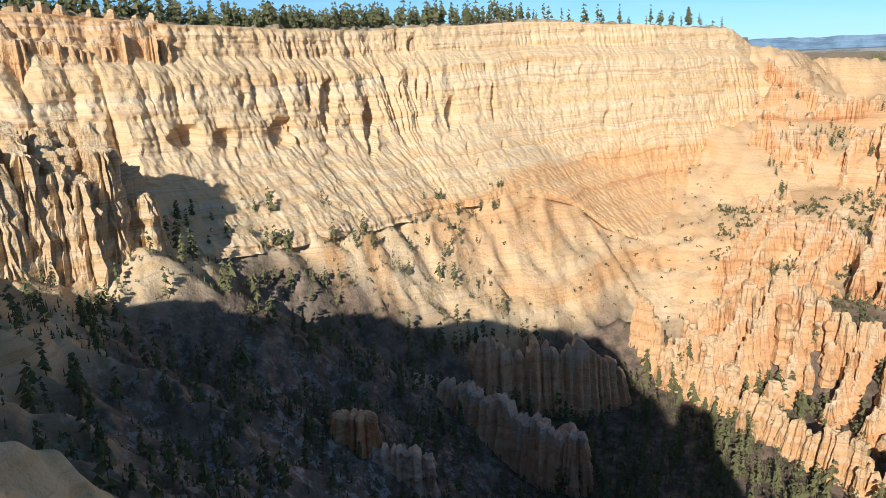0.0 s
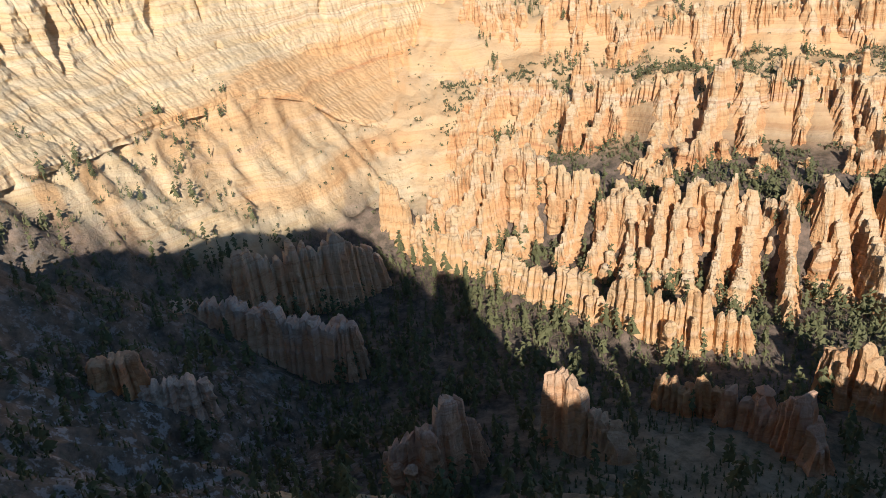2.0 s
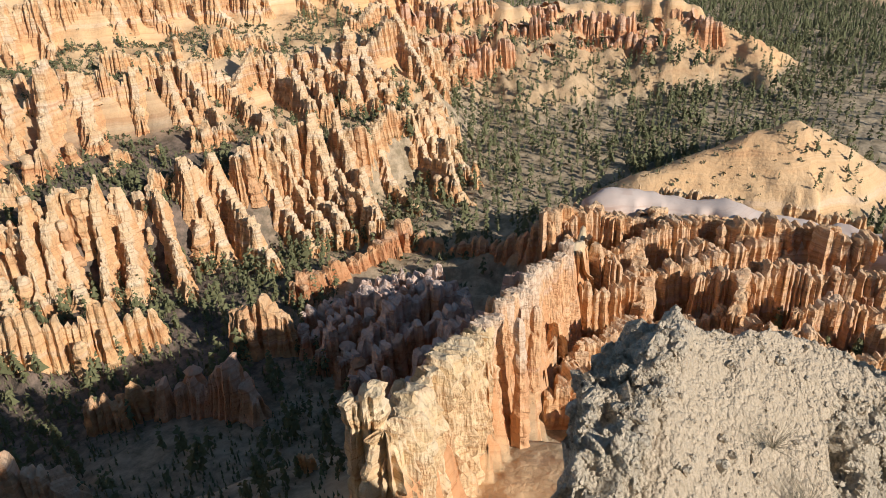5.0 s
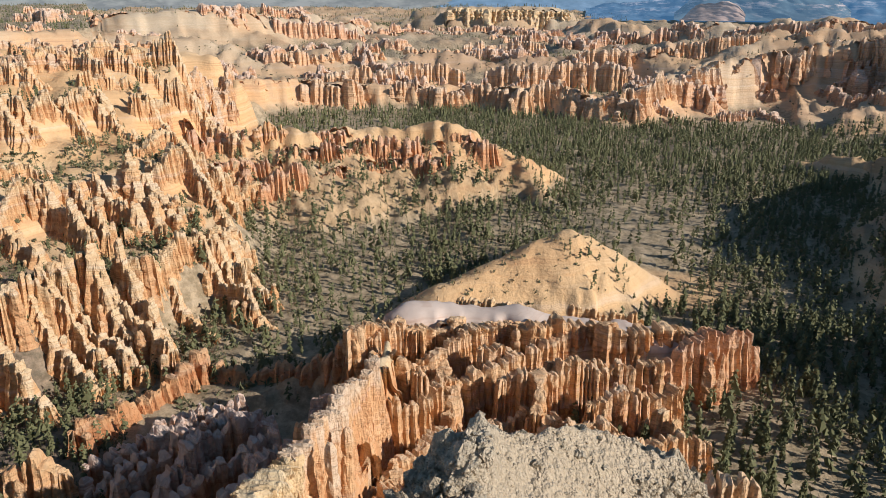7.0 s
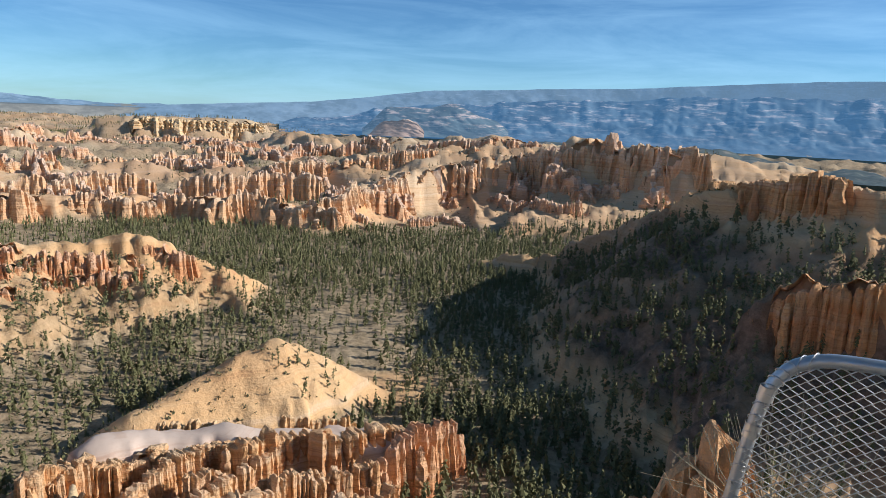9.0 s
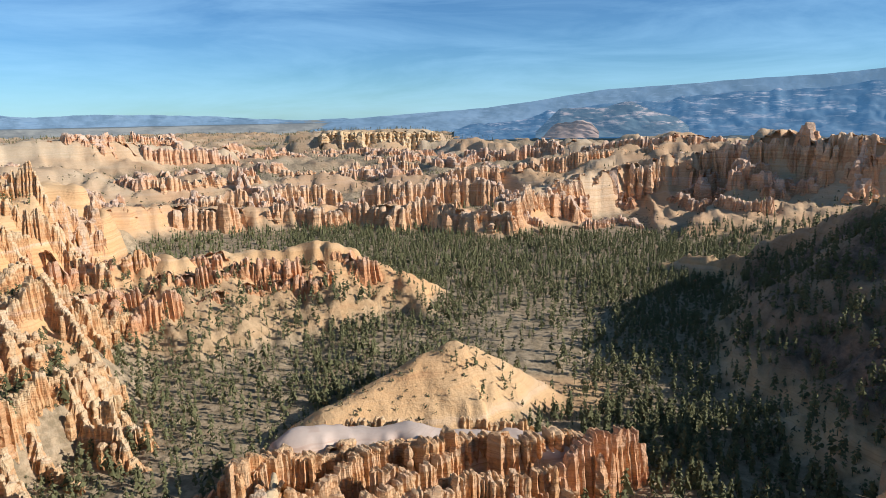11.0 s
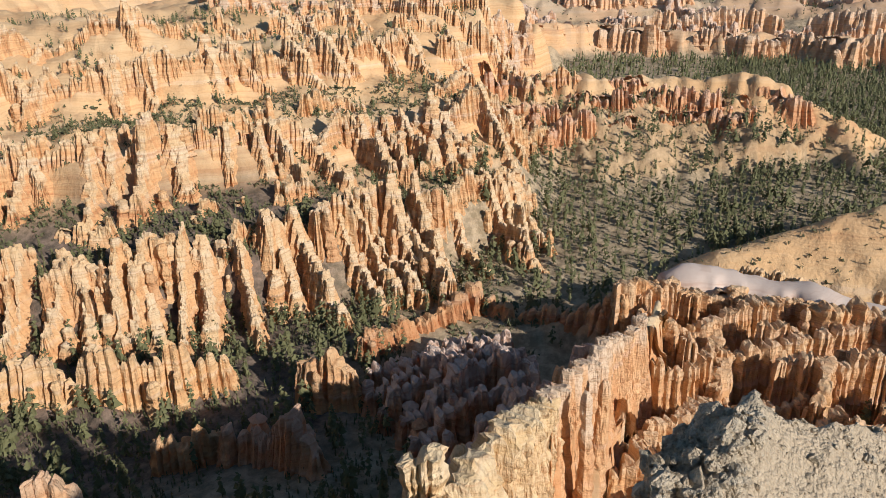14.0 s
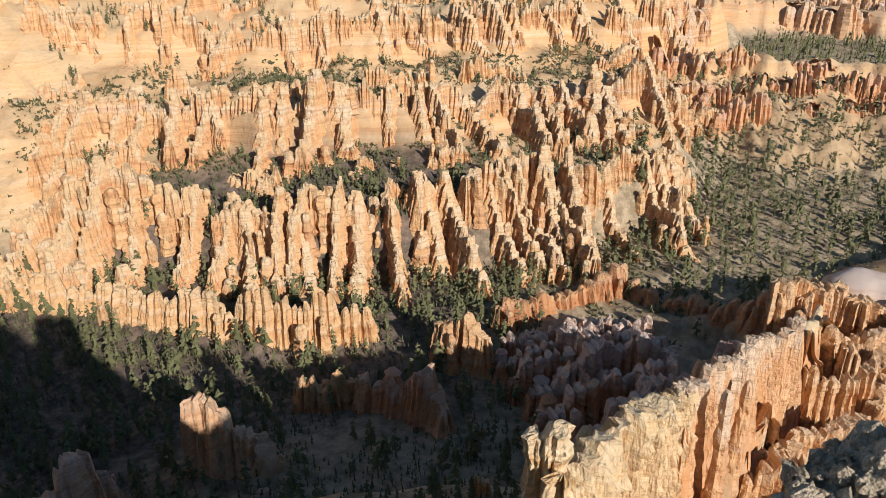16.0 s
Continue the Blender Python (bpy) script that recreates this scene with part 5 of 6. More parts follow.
# the pine forest of the valley
near = plant(1500, (98, 128, 230, 420), lambda x, y, z, s, st, a, d: (s > 0.5) & (st < 0.6) & (trng.random(len(x)) < 0.5), (11, 19), 5.5, 150)
extra = plant(9500, (107, 142, 300, 760), lambda x, y, z, s, st, a, d: (st < 1.1) & (z < 135 + 30 * vnoise(x / 40, y / 40, 67)) & (trng.random(len(x)) < np.interp(z, (40, 60, 90, 135), (0.35, 0.6, 0.8, 0.3))), (8, 15), 5.0)
far_a = plant(15000, (84, 132, 400, 1150), lambda x, y, z, s, st, a, d: (st < 0.75) & (z < np.where(a > 108, 135, 70)) & ((s > 0.35) | (a > 108) | (trng.random(len(x)) < 0.2)) & (trng.random(len(x)) < 0.32 + 0.32 * clumps(x, y, 60, 61, -0.2)), (9, 16), 6.0)
far_b = plant(6000, (58, 90, 330, 640), lambda x, y, z, s, st, a, d: (s > 0.3) & (st < 0.7) & (trng.random(len(x)) < np.where(d < 480, 0.5, 0.34)), (8, 15), 6.5)
hollow = plant(7500, (-32, 60, 140, 400), lambda x, y, z, s, st, a, d: (st < 0.9) & (z < 128) & (trng.random(len(x)) < np.where(a < 20, 0.55, 0.5) * (clumps(x, y, 35, 62, -0.5) * 0.7 + 0.3)), (8, 15), 4.6, 130, "dark pine in the shade of the valley")
forest("pine_forest", "dense dark green pine forest on the valley floor", *[np.concatenate(c) for c in zip(near, extra, far_a, far_b, hollow)], MID_KINDS)
# pines behind the mid-distance spur, on the far flats and the plateaus
belt = plant(9000, (60, 125, 700, 1150), lambda x, y, z, s, st, a, d: (st < 0.35) & (z < 58) & (trng.random(len(x)) < 0.6), (9, 15), 7.0)
badland = plant(9000, (55, 130, 1150, 2600), lambda x, y, z, s, st, a, d: (st < 0.45) & ((a < 104) | (d < 1800)) & clumps(x, y, 120, 63, 0.0), (7, 13), 9.0)
plateau = plant(7000, (30, 62, 1000, 3400), lambda x, y, z, s, st, a, d: (s > 0.9) & (st < 0.3), (10, 15), 11.0)
back = plant(12000, (56, 100, 2150, 4600), lambda x, y, z, s, st, a, d: (st < 0.55) & (z > np.where(d < 2700, 96, 0)) & clumps(x, y, 300, 64, -0.45), (9, 14), 14.0)
talus = plant(5200, (80, 98, 2760, 3200), lambda x, y, z, s, st, a, d: (st < 0.75) & (z > 62) & (trng.random(len(x)) < np.interp(a, (80, 88, 91, 98), (0.9, 0.8, 0.3, 0.3))), (8, 13), 9.0)
forest("far_pine_woods", "far woods of dark green pines on plateaus and flats", *[np.concatenate(c) for c in zip(belt, badland, plateau, back, talus)], FAR_KINDS)
# the fringe of firs on the rim
rimtop = plant(26000, (-36, 24, 380, 980), lambda x, y, z, s, st, a, d: (s > 0.9) & (st < 0.6) & (along(RIDGES["rim"][0], x, y)[0] < 75) & (trng.random(len(x)) < np.interp(a, (-36, -30, -6, -4, 4, 8, 20), (0.9, 1.0, 1.0, 0.85, 0.7, 0.15, 0.08))), (10, 18), 3.4, 40, "fir standing on the canyon rim")
forest("rim_firs", "row of dark firs along the canyon rim", *rimtop, MID_KINDS)
# small pines and scrub on the slopes and between the fins
small = plant(5000, (24, 75, 300, 800), lambda x, y, z, s, st, a, d: (st < 0.7) & clumps(x, y, 28, 65, 0.12), (4, 10), 4.0)
bowl = plant(1800, (-8, 12, 400, 560), lambda x, y, z, s, st, a, d: (z < 115) & (st < 1.4) & (np.abs(a - 1.5 - 0.02 * (d - 450)) < 3.2) & (trng.random(len(x)) < 0.5), (4, 9), 3.5)
spurside = plant(6500, (66, 98, 450, 665), lambda x, y, z, s, st, a, d: (st < 1.3) & (z < 72) & (trng.random(len(x)) < 0.5), (5, 11), 6.0)
hillside = plant(500, (96, 108, 385, 450), lambda x, y, z, s, st, a, d: (st < 1.0) & (z < 60) & (trng.random(len(x)) < 0.35), (3, 9), 4.5)
forest("slope_pines", "small green pines between the fins and on slopes", *[np.concatenate(c) for c in zip(small, bowl, spurside, hillside)], MID_KINDS)
sx = plant(7500, (-36, 22, 150, 620), lambda x, y, z, s, st, a, d: (st < 1.6) & (z < 205) & (trng.random(len(x)) < 0.28), (1.0, 2.6), 3.0)
sy = plant(4000, (55, 100, 380, 680), lambda x, y, z, s, st, a, d: (st < 0.8) & (z < 80), (1.0, 2.6), 4.0)
sz = plant(5000, (60, 130, 1000, 2000), lambda x, y, z, s, st, a, d: (st < 0.8), (2.0, 4.5), 8.0)
sk = plant(6500, (106, 140, 300, 780), lambda x, y, z, s, st, a, d: (st < 0.9) & (z < 160) & (trng.random(len(x)) < 0.6), (1.2, 3.5), 4.0)
shade = plant(15000, (-34, 58, 130, 410), lambda x, y, z, s, st, a, d: (st < 1.0) & (z < 130) & clumps(x, y, 22, 66, -0.35), (1.4, 4.2), 2.2)
gully = plant(9000, (21, 72, 290, 560), lambda x, y, z, s, st, a, d: (st < 1.1) & clumps(x, y, 16, 68, -0.1), (1.4, 4.0), 2.6)
forest("undergrowth", "dark green undergrowth of shrubs in the valley hollow", *shade, FAR_KINDS)
forest("scrub", "grey-green scrub dotted over the slopes", *[np.concatenate(c) for c in zip(sx, sy, sz, sk, gully)], BUSH_KINDS, "scrub")

# ---------------------------------------------------------------- the far ranges


def far_range(name, label, bearings, crests, d0, d1, foot, rough, mat, seed):
    """A long mountain front: bearing and crest height pairs, from its foot at d0 back to the crest at d1."""
    a = np.arange(bearings[0], bearings[-1], 0.12)
    crest = np.interp(a, bearings, crests) + rough * fbm(a / 2.2, a * 0, seed, 5)
    rows = 40
    q = np.linspace(0, 1, rows)[:, None]
    gully = np.abs(fbm(a[None, :] / 2.6 + 1.2 * q, q * 2.5, seed + 3, 5))
    d = d0 + (d1 - d0) * q + 15 * gully
    z = foot + (crest[None, :] - foot) * np.clip(q ** 1.25 - 0.12 * gully * q * (1 - q) * 2, 0, 1)
    z = z + rough * 0.9 * fbm(a[None, :] / 0.7 + 0.4 * q, q * 11, seed + 7, 3) * q * (1 - q) * 2
    x, y = d * np.sin(np.radians(a))[None, :], d * np.cos(np.radians(a))[None, :]
    v = np.stack([x, y, z], 2).reshape(-1, 3)
    me = sheet(name, v, grid_faces(rows, len(a))[:, ::-1], mat, {"lift": np.repeat(q.ravel(), len(a))})
    return tagged(new(name, me), label, "mountains", kind="structure")


# distance haze is put into these colours, with an even bluish emission (glow)
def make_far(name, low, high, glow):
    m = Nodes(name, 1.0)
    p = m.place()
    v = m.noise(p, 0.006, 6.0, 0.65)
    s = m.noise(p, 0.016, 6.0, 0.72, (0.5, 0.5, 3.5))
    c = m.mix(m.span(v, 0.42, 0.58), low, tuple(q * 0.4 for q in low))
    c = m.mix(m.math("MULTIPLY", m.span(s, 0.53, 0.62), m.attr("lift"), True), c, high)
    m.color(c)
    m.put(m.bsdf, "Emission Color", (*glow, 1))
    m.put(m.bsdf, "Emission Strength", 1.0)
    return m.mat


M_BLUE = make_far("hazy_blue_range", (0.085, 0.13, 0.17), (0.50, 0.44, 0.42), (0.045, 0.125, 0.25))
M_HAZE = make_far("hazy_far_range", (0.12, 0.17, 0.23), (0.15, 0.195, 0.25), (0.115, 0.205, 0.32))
def rise_to(d, *pairs):
    """Bearings and crest heights from bearings and angles over the level."""
    return tuple(p[0] for p in pairs), tuple(200 + d * math.tan(radians(p[1])) for p in pairs)


def far_plain():
    """The pale flats far out, up to the foot of the last ranges."""
    a = np.radians(np.arange(10, 152, 1.0))
    d = np.linspace(4540, 4935, 14)
    D, A = np.meshgrid(d, a, indexing="ij")
    z = 70 + 92 * ((D - 4540) / 395) ** 1.3 + 2.5 * fbm(D * np.sin(A) / 500, D * np.cos(A) / 90, 77, 3)
    v = np.stack([(D * np.sin(A)).ravel(), (D * np.cos(A)).ravel(), z.ravel()], 1)
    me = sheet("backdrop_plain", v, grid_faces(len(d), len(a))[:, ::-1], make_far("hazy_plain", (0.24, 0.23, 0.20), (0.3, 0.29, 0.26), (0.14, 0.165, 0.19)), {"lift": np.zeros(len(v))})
    return tagged(new("backdrop_plain", me), "pale hazy desert flats far away", "plain", kind="structure")


far_plain()
_w = rise_to(4930, (10, 0.2), (16, 0.25), (30, 0.15), (46, 0.2), (58, 0.0), (60.6, -0.2), (62.6, -0.02), (65, 0.36), (67.5, 0.06), (71, 0.14), (76, 0.1), (80, -0.05), (83.3, -0.38), (87.5, -0.36), (91.8, -0.37), (95.3, -0.66), (97, -0.9))
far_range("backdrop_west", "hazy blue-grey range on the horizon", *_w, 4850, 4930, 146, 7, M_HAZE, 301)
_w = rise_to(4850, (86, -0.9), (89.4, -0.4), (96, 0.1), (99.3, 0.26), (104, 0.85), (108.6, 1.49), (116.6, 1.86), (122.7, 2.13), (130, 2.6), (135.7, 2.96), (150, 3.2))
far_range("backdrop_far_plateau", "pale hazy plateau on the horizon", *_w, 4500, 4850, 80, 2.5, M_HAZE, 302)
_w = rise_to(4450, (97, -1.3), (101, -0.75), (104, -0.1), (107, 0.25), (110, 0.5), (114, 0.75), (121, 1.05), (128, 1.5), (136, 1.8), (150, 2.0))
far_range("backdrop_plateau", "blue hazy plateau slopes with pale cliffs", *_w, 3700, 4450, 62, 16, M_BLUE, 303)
_w = rise_to(3850, (103.2, -1.5), (104.2, -0.6), (105, 0.08), (107, 0.2), (110.3, 0.42), (111.8, -0.2), (113.5, -0.7), (114.4, -1.4))
# butte, cliffs and foothills take the same emitted haze, weaker as they come nearer
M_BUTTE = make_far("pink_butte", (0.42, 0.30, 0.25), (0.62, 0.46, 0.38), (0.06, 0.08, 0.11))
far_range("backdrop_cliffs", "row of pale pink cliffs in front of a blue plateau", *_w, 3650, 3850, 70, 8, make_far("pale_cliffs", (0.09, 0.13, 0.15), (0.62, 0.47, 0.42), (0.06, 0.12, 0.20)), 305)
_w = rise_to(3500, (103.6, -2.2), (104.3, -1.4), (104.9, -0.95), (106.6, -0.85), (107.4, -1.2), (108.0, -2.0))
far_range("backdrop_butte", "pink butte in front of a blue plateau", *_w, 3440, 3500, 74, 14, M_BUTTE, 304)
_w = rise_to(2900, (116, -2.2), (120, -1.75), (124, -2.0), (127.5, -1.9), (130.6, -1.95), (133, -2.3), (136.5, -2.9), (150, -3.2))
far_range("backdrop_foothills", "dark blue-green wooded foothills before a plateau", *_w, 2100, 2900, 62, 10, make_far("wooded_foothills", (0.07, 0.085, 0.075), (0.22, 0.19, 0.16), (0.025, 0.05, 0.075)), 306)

# ---------------------------------------------------------------- the overlook: grey outcrop, ledge and fence


def tri_noise(v, scale, seed, octaves=4, gain=0.55):
    x, y, z = v[:, 0] / scale, v[:, 1] / scale, v[:, 2] / scale
    return (fbm(x, y + 0.31 * z, seed, octaves, gain) + fbm(y + 0.17 * x, z, seed + 5, octaves, gain) + fbm(z, x + 0.23 * y, seed + 9, octaves, gain)) / 3


def make_conglomerate():
    m = Nodes("grey_conglomerate", 0.95)
    p = m.place()
    peb = m.n("TexVoronoi", Scale=9.0, Vector=p)
    peb2 = m.n("TexVoronoi", Scale=24.0, Vector=p)
    big = m.noise(p, 0.6, 4.0)
    grit = m.noise(p, 14.0, 6.0, 0.7)
    c = m.mix(m.span(big, 0.35, 0.65), (0.74, 0.61, 0.45), (0.86, 0.74, 0.57))
    c = m.mix(m.attr("sand"), c, (0.68, 0.55, 0.40))
    c = m.mix(m.span(grit, 0.4, 0.7, 0.0, 0.5), c, (0.40, 0.31, 0.22))
    c = m.mix(m.span(m.n("SeparateXYZ", Vector=m.n("TexVoronoi", Scale=42.0, Vector=p).outputs["Color"]).outputs[0], 0.55, 1.0, 0.0, 0.35), c, (0.36, 0.28, 0.20))
    c = m.mix(m.math("MULTIPLY", m.span(peb.outputs["Distance"], 0.0, 0.5, 0.35, 0.0), m.span(m.attr("sand"), 0.0, 1.0, 1.0, 0.2)), c, (0.78, 0.71, 0.60))
    m.color(c)
    h = m.math("ADD", m.math("MULTIPLY", peb.outputs["Distance"], -0.8), m.math("ADD", m.math("MULTIPLY", peb2.outputs["Distance"], -0.4), m.math("MULTIPLY", grit, 0.7)))
    m.bump(m.math("MULTIPLY", h, m.span(m.attr("sand"), 0.0, 1.0, 1.2, 0.7)), 1.0, 0.14)
    return m.mat


M_CONGL = make_conglomerate()
M_TWIG = make_plain("dry_twig", (0.36, 0.31, 0.22), 0.9, 0.4, 6.0)
M_STEEL = make_plain("galvanised_steel", (0.62, 0.64, 0.66), 0.38, 0.25, 9.0, 0.85)
M_PIPE = make_plain("weathered_pipe", (0.52, 0.57, 0.63), 0.38, 0.3, 9.0, 0.7)


def icosphere(n):
    bm = bmesh.new()
    bmesh.ops.create_icosphere(bm, subdivisions=n, radius=1.0)
    v = np.array([q.co[:] for q in bm.verts])
    f = np.array([[q.index for q in p.verts] for p in bm.faces])
    bm.free()
    return v, f


def at(az, d):
    return d * math.sin(radians(az)), d * math.cos(radians(az))


def crag(bearings, tops, d_top, d_near, d_far, seed, label):
    """A weathered block below the ledge: the height of its top by bearing, its ridge at d_top, between d_near and d_far."""
    a = np.linspace(bearings[0], bearings[-1], 200)
    q = np.concatenate([[0.0, 0.0, 0.0], np.linspace(0, 1, 190), [1.0, 1.0, 1.0]])
    A, Q = np.meshgrid(a, q, indexing="ij")
    side = smooth(bearings[0], bearings[0] + 3.5, A) * smooth(bearings[-1], bearings[-1] - 2.5, A)
    D = d_near + (d_far - d_near) * Q + 0.35 * fbm(A / 5, Q * 3, seed, 3)
    ridge = np.interp(A, bearings, tops)
    d_top = np.interp(A, bearings, d_top)
    fall = np.where(D < d_top, (d_top - D) * 0.24 + 0.05 * (d_top - D) ** 2, (D - d_top) * 0.6 + 1.3 * np.maximum(D - d_top - 0.5, 0) ** 2)
    z = ridge - fall - 9.0 * (1 - side) ** 2 - 2.5 * smooth(0.9, 1.0, Q) - 3.0 * smooth(0.1, 0.0, Q)
    x, y = D * np.sin(np.radians(A)), D * np.cos(np.radians(A))
    p = np.stack([x.ravel(), y.ravel(), z.ravel()], 1)
    # the middle of the top is smooth and sandy, the edges are broken
    sandy = (smooth(88, 92, A + 1.5 * fbm(Q * 7, A / 3, seed + 21, 3)) * smooth(107.5, 104, A + 2.5 * fbm(Q * 6, A / 4, seed + 22, 3)) * smooth(0.05, 0.2, Q) * smooth(0.5, -0.2, D - d_top)).ravel()
    rug = 1 - 0.85 * sandy
    p[:, 2] += 0.12 * (1 - sandy) + rug * 0.30 * tri_noise(p, 1.5, seed + 1, 3) - rug * 0.5 * np.abs(tri_noise(p, 0.8, seed + 2, 3)) + 0.08
    lump = np.stack([0.34 * tri_noise(p, 0.75, seed + k, 4, 0.6) + 0.09 * tri_noise(p, 0.17, seed + 10 + k, 3, 0.6) for k in (3, 4, 5)], 1)
    p = p + lump * rug[:, None] * 1.25
    p = p.reshape(len(a), len(q), 3)
    for k, zz in ((0, 181.0), (1, 188.0), (2, 192.0), (-3, 192.0), (-2, 187.0), (-1, 179.0)):
        p[:, k, 2] = np.minimum(p[:, k, 2], zz)
    p = p.reshape(-1, 3)
    org = np.array([*at(bearings[len(bearings) // 2], 9.0), 183.0])
    ob = new("rock_outcrop")
    ob.location = org
    body = new("outcrop", sheet("outcrop", p - org, grid_faces(len(a), len(q)), M_CONGL, {"sand": sandy}))
    body.parent = ob
    stone_v, stone_f = icosphere(1)
    r2 = np.random.default_rng(seed)
    inner = np.where((side.ravel() > 0.9) & (Q.ravel() > 0.12) & (Q.ravel() < 0.85) & ((sandy < 0.4) | (r2.random(len(sandy)) < 0.3)))[0]
    V, F = [], []
    for k, i in enumerate(r2.choice(inner, 2600, replace=False)):
        sz = r2.uniform(0.015, 0.055) * (1 + 2.6 * r2.random() ** 6) * (0.5 if sandy[i] > 0.4 else 1)
        w = stone_v * sz * r2.uniform(0.6, 1.3, 3) * (1 + 0.25 * r2.normal(0, 1, (len(stone_v), 1)))
        V.append(w + p[i] - org)
        F.append(stone_f + k * len(stone_v))
    st = new("gravel", sheet("gravel", np.concatenate(V), np.concatenate(F), M_CONGL, flat=True))
    st.parent = ob
    tagged(st, "small grey stones bedded in the rock", kind="stuff")
    return tagged(ob, label, "rock"), p


def dry_shrub(x, y, z, size, seed, label, twigs=70):
    r = np.random.default_rng(seed)
    cu = bpy.data.curves.new("twigs", "CURVE")
    cu.dimensions, cu.bevel_depth, cu.bevel_resolution = "3D", 0.0045 * size, 0
    for _ in range(twigs):
        sp = cu.splines.new("POLY")
        sp.points.add(3)
        a, e = r.uniform(0, 6.28), r.uniform(0.25, 1.3)
        for k in range(4):
            q = k / 3
            rad = size * q * math.cos(e) * r.uniform(0.8, 1.2)
            sp.points[k].co = (rad * math.cos(a) + r.normal(0, 0.03 * size), rad * math.sin(a) + r.normal(0, 0.03 * size), size * q * math.sin(e) * r.uniform(0.85, 1.1), 1)
            sp.points[k].radius = 1.2 - 0.8 * q
    cu.materials.append(M_TWIG)
    ob = new("dry_shrub", cu)
    ob.location = (x, y, z)
    return tagged(ob, label, "shrub")


rock, rock_p = crag((79.5, 82, 86.5, 91, 96, 100.5, 104, 107.3, 110, 113), (193.6, 194.3, 194.4, 194.55, 194.35, 193.95, 193.65, 193.45, 192.4, 191.4), (7.0, 7.1, 7.5, 8.1, 8.9, 9.5, 9.8, 10.0, 10.0, 10.0), 4.4, 11.6, 71, "weathered grey-white conglomerate outcrop with bedded stones")
for k, (sa, sd, sz) in enumerate(((99.5, 7.6, 0.42), (103.2, 7.4, 0.5), (104.6, 7.2, 0.36))):
    px, py = at(sa, sd)
    near_z = [q[2] for q in rock_p if abs(q[0] - px) < 0.12 and abs(q[1] - py) < 0.12]
    dry_shrub(px, py, (max(near_z) if near_z else 194.3) - 0.03, sz, 90 + k, "small dry grey-brown shrub on a rock")


def ledge():
    """The rock shelf under the viewer, close to its edge towards the canyon."""
    az = np.arange(0, 360, 4.0)
    reach = np.interp(az, (0, 100, 122, 132, 150, 300, 330, 360), (0.75, 0.75, 0.8, 3.2, 4.6, 5.0, 0.9, 0.75))
    rows = [(0.0, 198.32), (0.5, 198.32), (0.85, 198.3), (1.0, 198.15), (1.05, 197.2), (1.15, 193.5), (1.2, 188.0)]
    v = []
    for q, z in rows:
        for a, r in zip(az, reach):
            w = r * q * (1 + 0.07 * math.sin(a * 0.31) + 0.05 * math.sin(a * 1.7))
            v.append((w * math.sin(radians(a)), w * math.cos(radians(a)), z + 0.03 * math.sin(a * 2.3 + q * 9) * (q > 0)))
    me = sheet("overlook_ledge", np.array(v), grid_faces(len(rows), len(az), True)[:, ::-1], M_CONGL)
    return tagged(new("overlook_ledge", me), "pebbly rock ledge of the overlook", "ledge", kind="structure")


ledge()


def tube(name, pts, r, mat, parent, closed=False, label=""):
    cu = bpy.data.curves.new(name, "CURVE")
    cu.dimensions, cu.bevel_depth, cu.bevel_resolution = "3D", r, 3
    sp = cu.splines.new("POLY")
    sp.points.add(len(pts) - 1)
    for q, p in zip(sp.points, pts):
        q.co = (*p, 1)
    sp.use_cyclic_u = closed
    cu.materials.append(mat)
    ob = new(name, cu)
    ob.parent = parent
    if label:
        tagged(ob, label)
    return ob


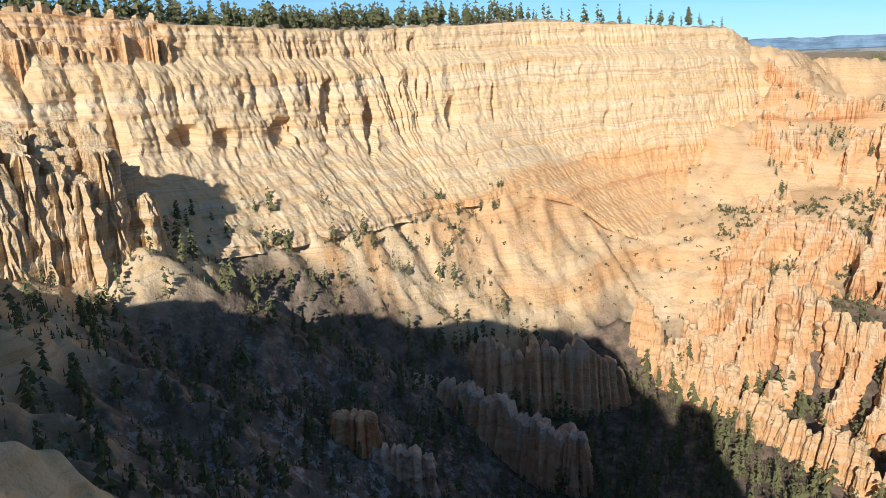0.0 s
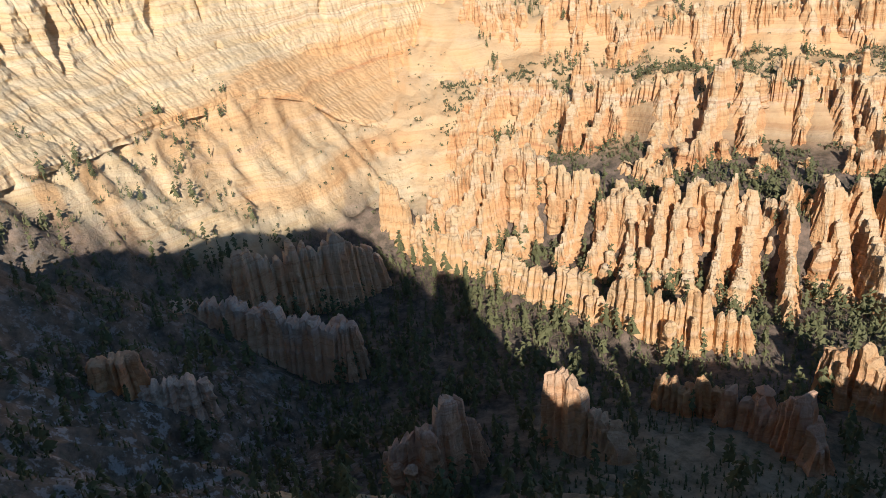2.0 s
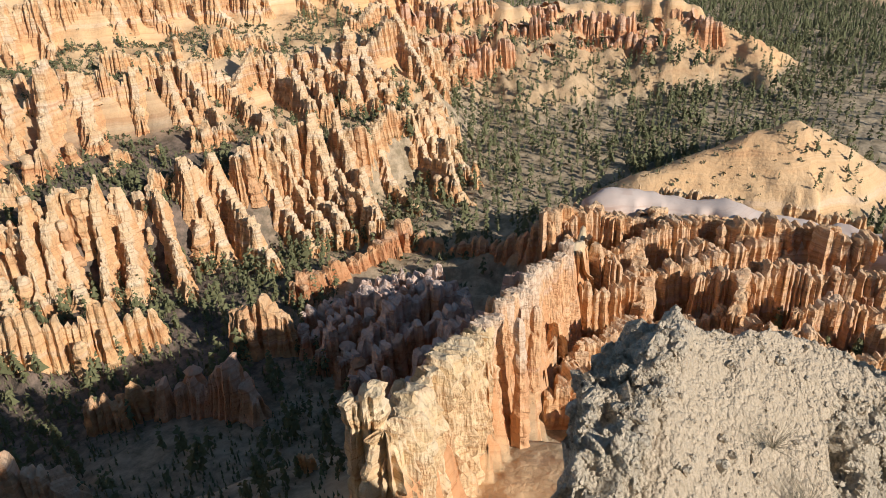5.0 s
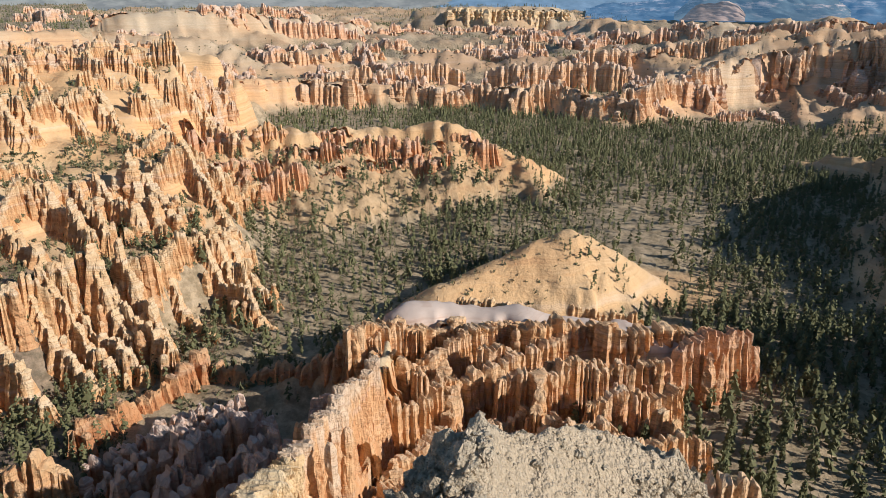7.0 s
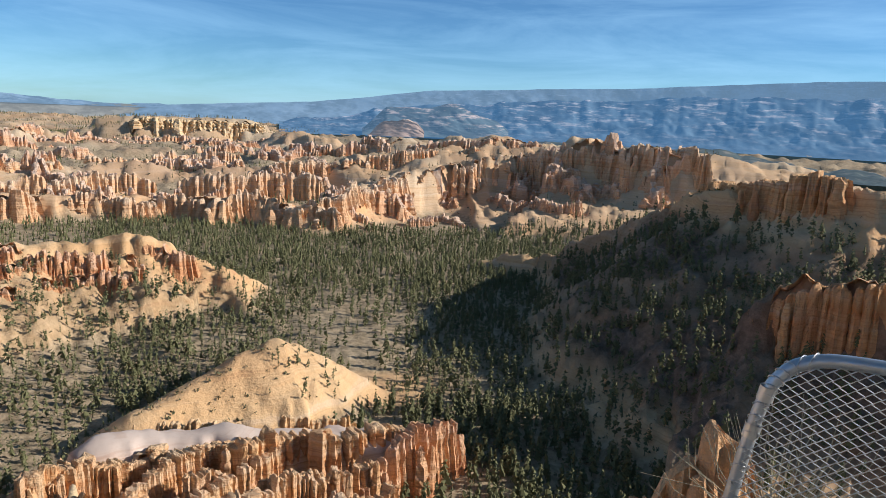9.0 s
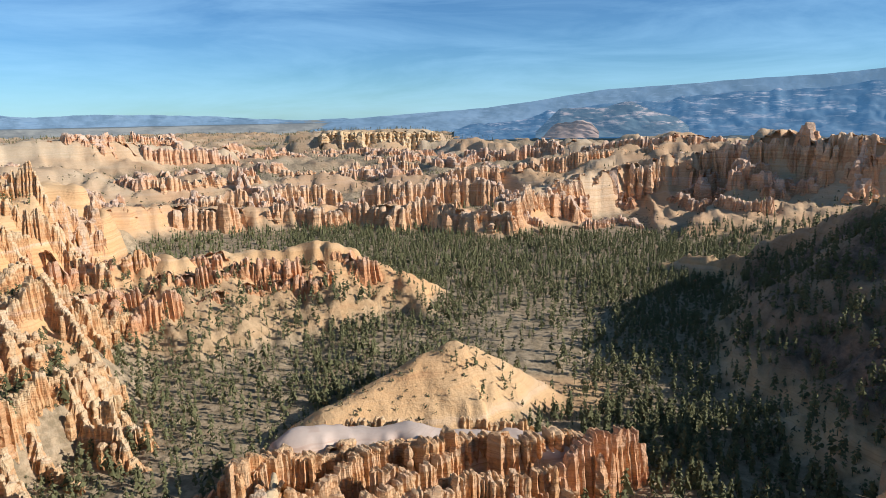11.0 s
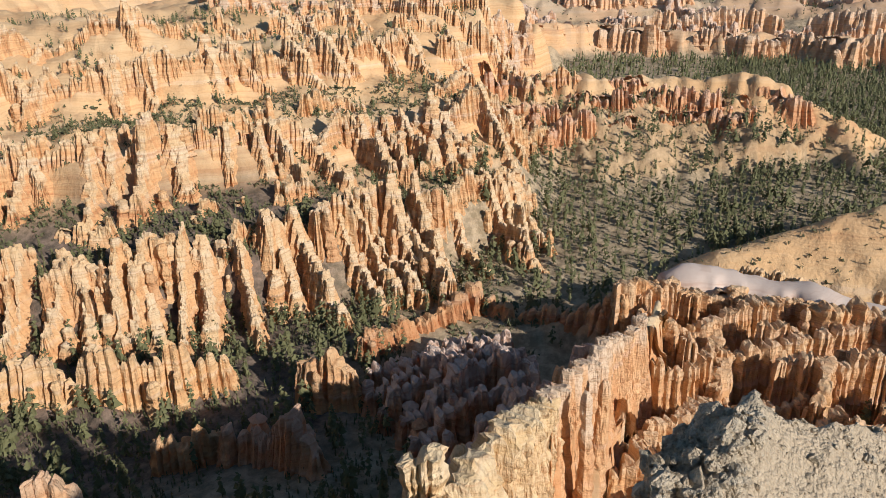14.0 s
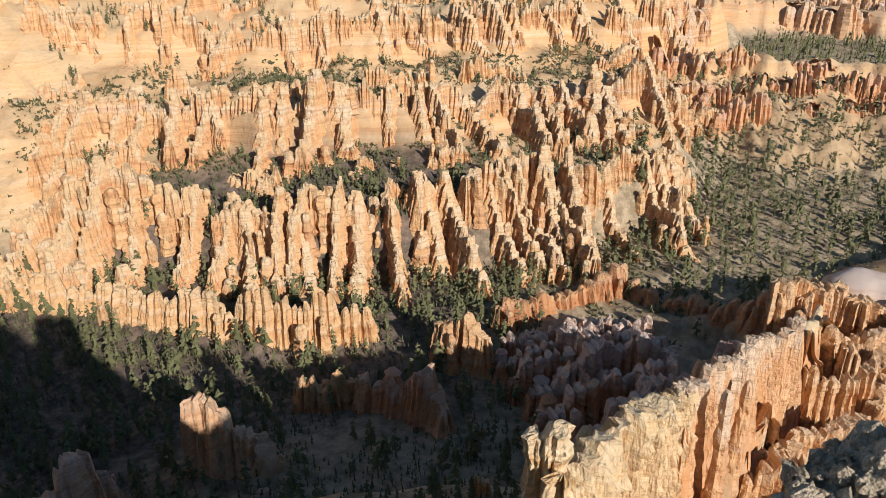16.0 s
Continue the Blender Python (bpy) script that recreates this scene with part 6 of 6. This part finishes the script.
def fence():
    """A chain-link guard with a rounded pipe frame, curving round the ledge."""
    D = 2.75
    ob = new("chain_link_fence")
    bx, by = at(140, D)
    ob.location = (bx, by, 198.3)

    def spot(az, z, d=D):
        x, y = at(az, d)
        return (x - bx, y - by, z - 198.3)

    # post, rounded corner and top rail: bearing and height
    frame_line = ((131.0, 198.25), (132.1, 198.65), (132.7, 198.84), (133.4, 199.03), (134.0, 199.13), (135.2, 199.21), (137.4, 199.253), (145, 199.26), (155, 199.26), (170, 199.26), (186, 199.26))
    q = np.linspace(0, len(frame_line) - 1, 60)
    az = np.interp(q, range(len(frame_line)), [p[0] for p in frame_line])
    zz = np.interp(q, range(len(frame_line)), [p[1] for p in frame_line])
    kern = np.array((1, 2, 3, 2, 1)) / 9
    az[2:-2], zz[2:-2] = np.convolve(az, kern, "valid"), np.convolve(zz, kern, "valid")
    tube("rail", [spot(a, z) for a, z in zip(az, zz)], 0.024, M_PIPE, ob, label="weathered blue-grey steel pipe frame")
    for a in (148, 166, 185):
        tube("post", [spot(a, 198.25, D + 0.05), spot(a, 199.22, D + 0.05)], 0.028, M_STEEL, ob)
    for a, z in ((133.15, 198.96), (133.8, 199.1)):
        tube("clamp", [spot(a - 0.1, z - 0.025), spot(a + 0.1, z + 0.025)], 0.029, M_STEEL, ob)
    # woven wires: each zigzags between its neighbours
    pitch, rise = 0.024, 0.018
    lean = np.argsort(az)
    a = 132.0
    step = math.degrees(pitch / D)
    wire = 0
    while a < 185:
        topz = float(np.interp(a, az[lean], zz[lean])) - 0.01
        pts, z, k = [], 198.27, 0
        while z < topz:
            pts.append(spot(a + (0.56 * step if (k + wire) % 2 else -0.56 * step), z, D - 0.02 + (0.006 if (k + wire) % 2 else -0.006)))
            z += rise / 2 + 0.008
            k += 1
        if len(pts) > 2:
            tube("wire", pts, 0.0034, M_STEEL, ob).data.bevel_resolution = 0
        wire += 1
        a += step
    # ties that hold the mesh to the frame
    for i in range(3, 34, 2):
        p = Vector(spot(float(az[i]), float(zz[i])))
        t = (Vector(spot(float(az[i + 1]), float(zz[i + 1]))) - p).normalized()
        u = t.orthogonal().normalized()
        w = t.cross(u)
        tube("tie", [p + 0.0275 * (u * math.cos(g) + w * math.sin(g)) + t * 0.02 * math.sin(g) for g in np.linspace(0, 6.283, 13)[:-1]], 0.0022, M_STEEL, ob, True).data.bevel_resolution = 0
    return tagged(ob, "galvanised chain-link fence with a rounded pipe frame", "fence")


fence()
shx, shy = at(135.4, 3.25)
dry_shrub(shx, shy, 198.25, 0.62, 120, "pale dry shrub behind the chain-link fence", 80)
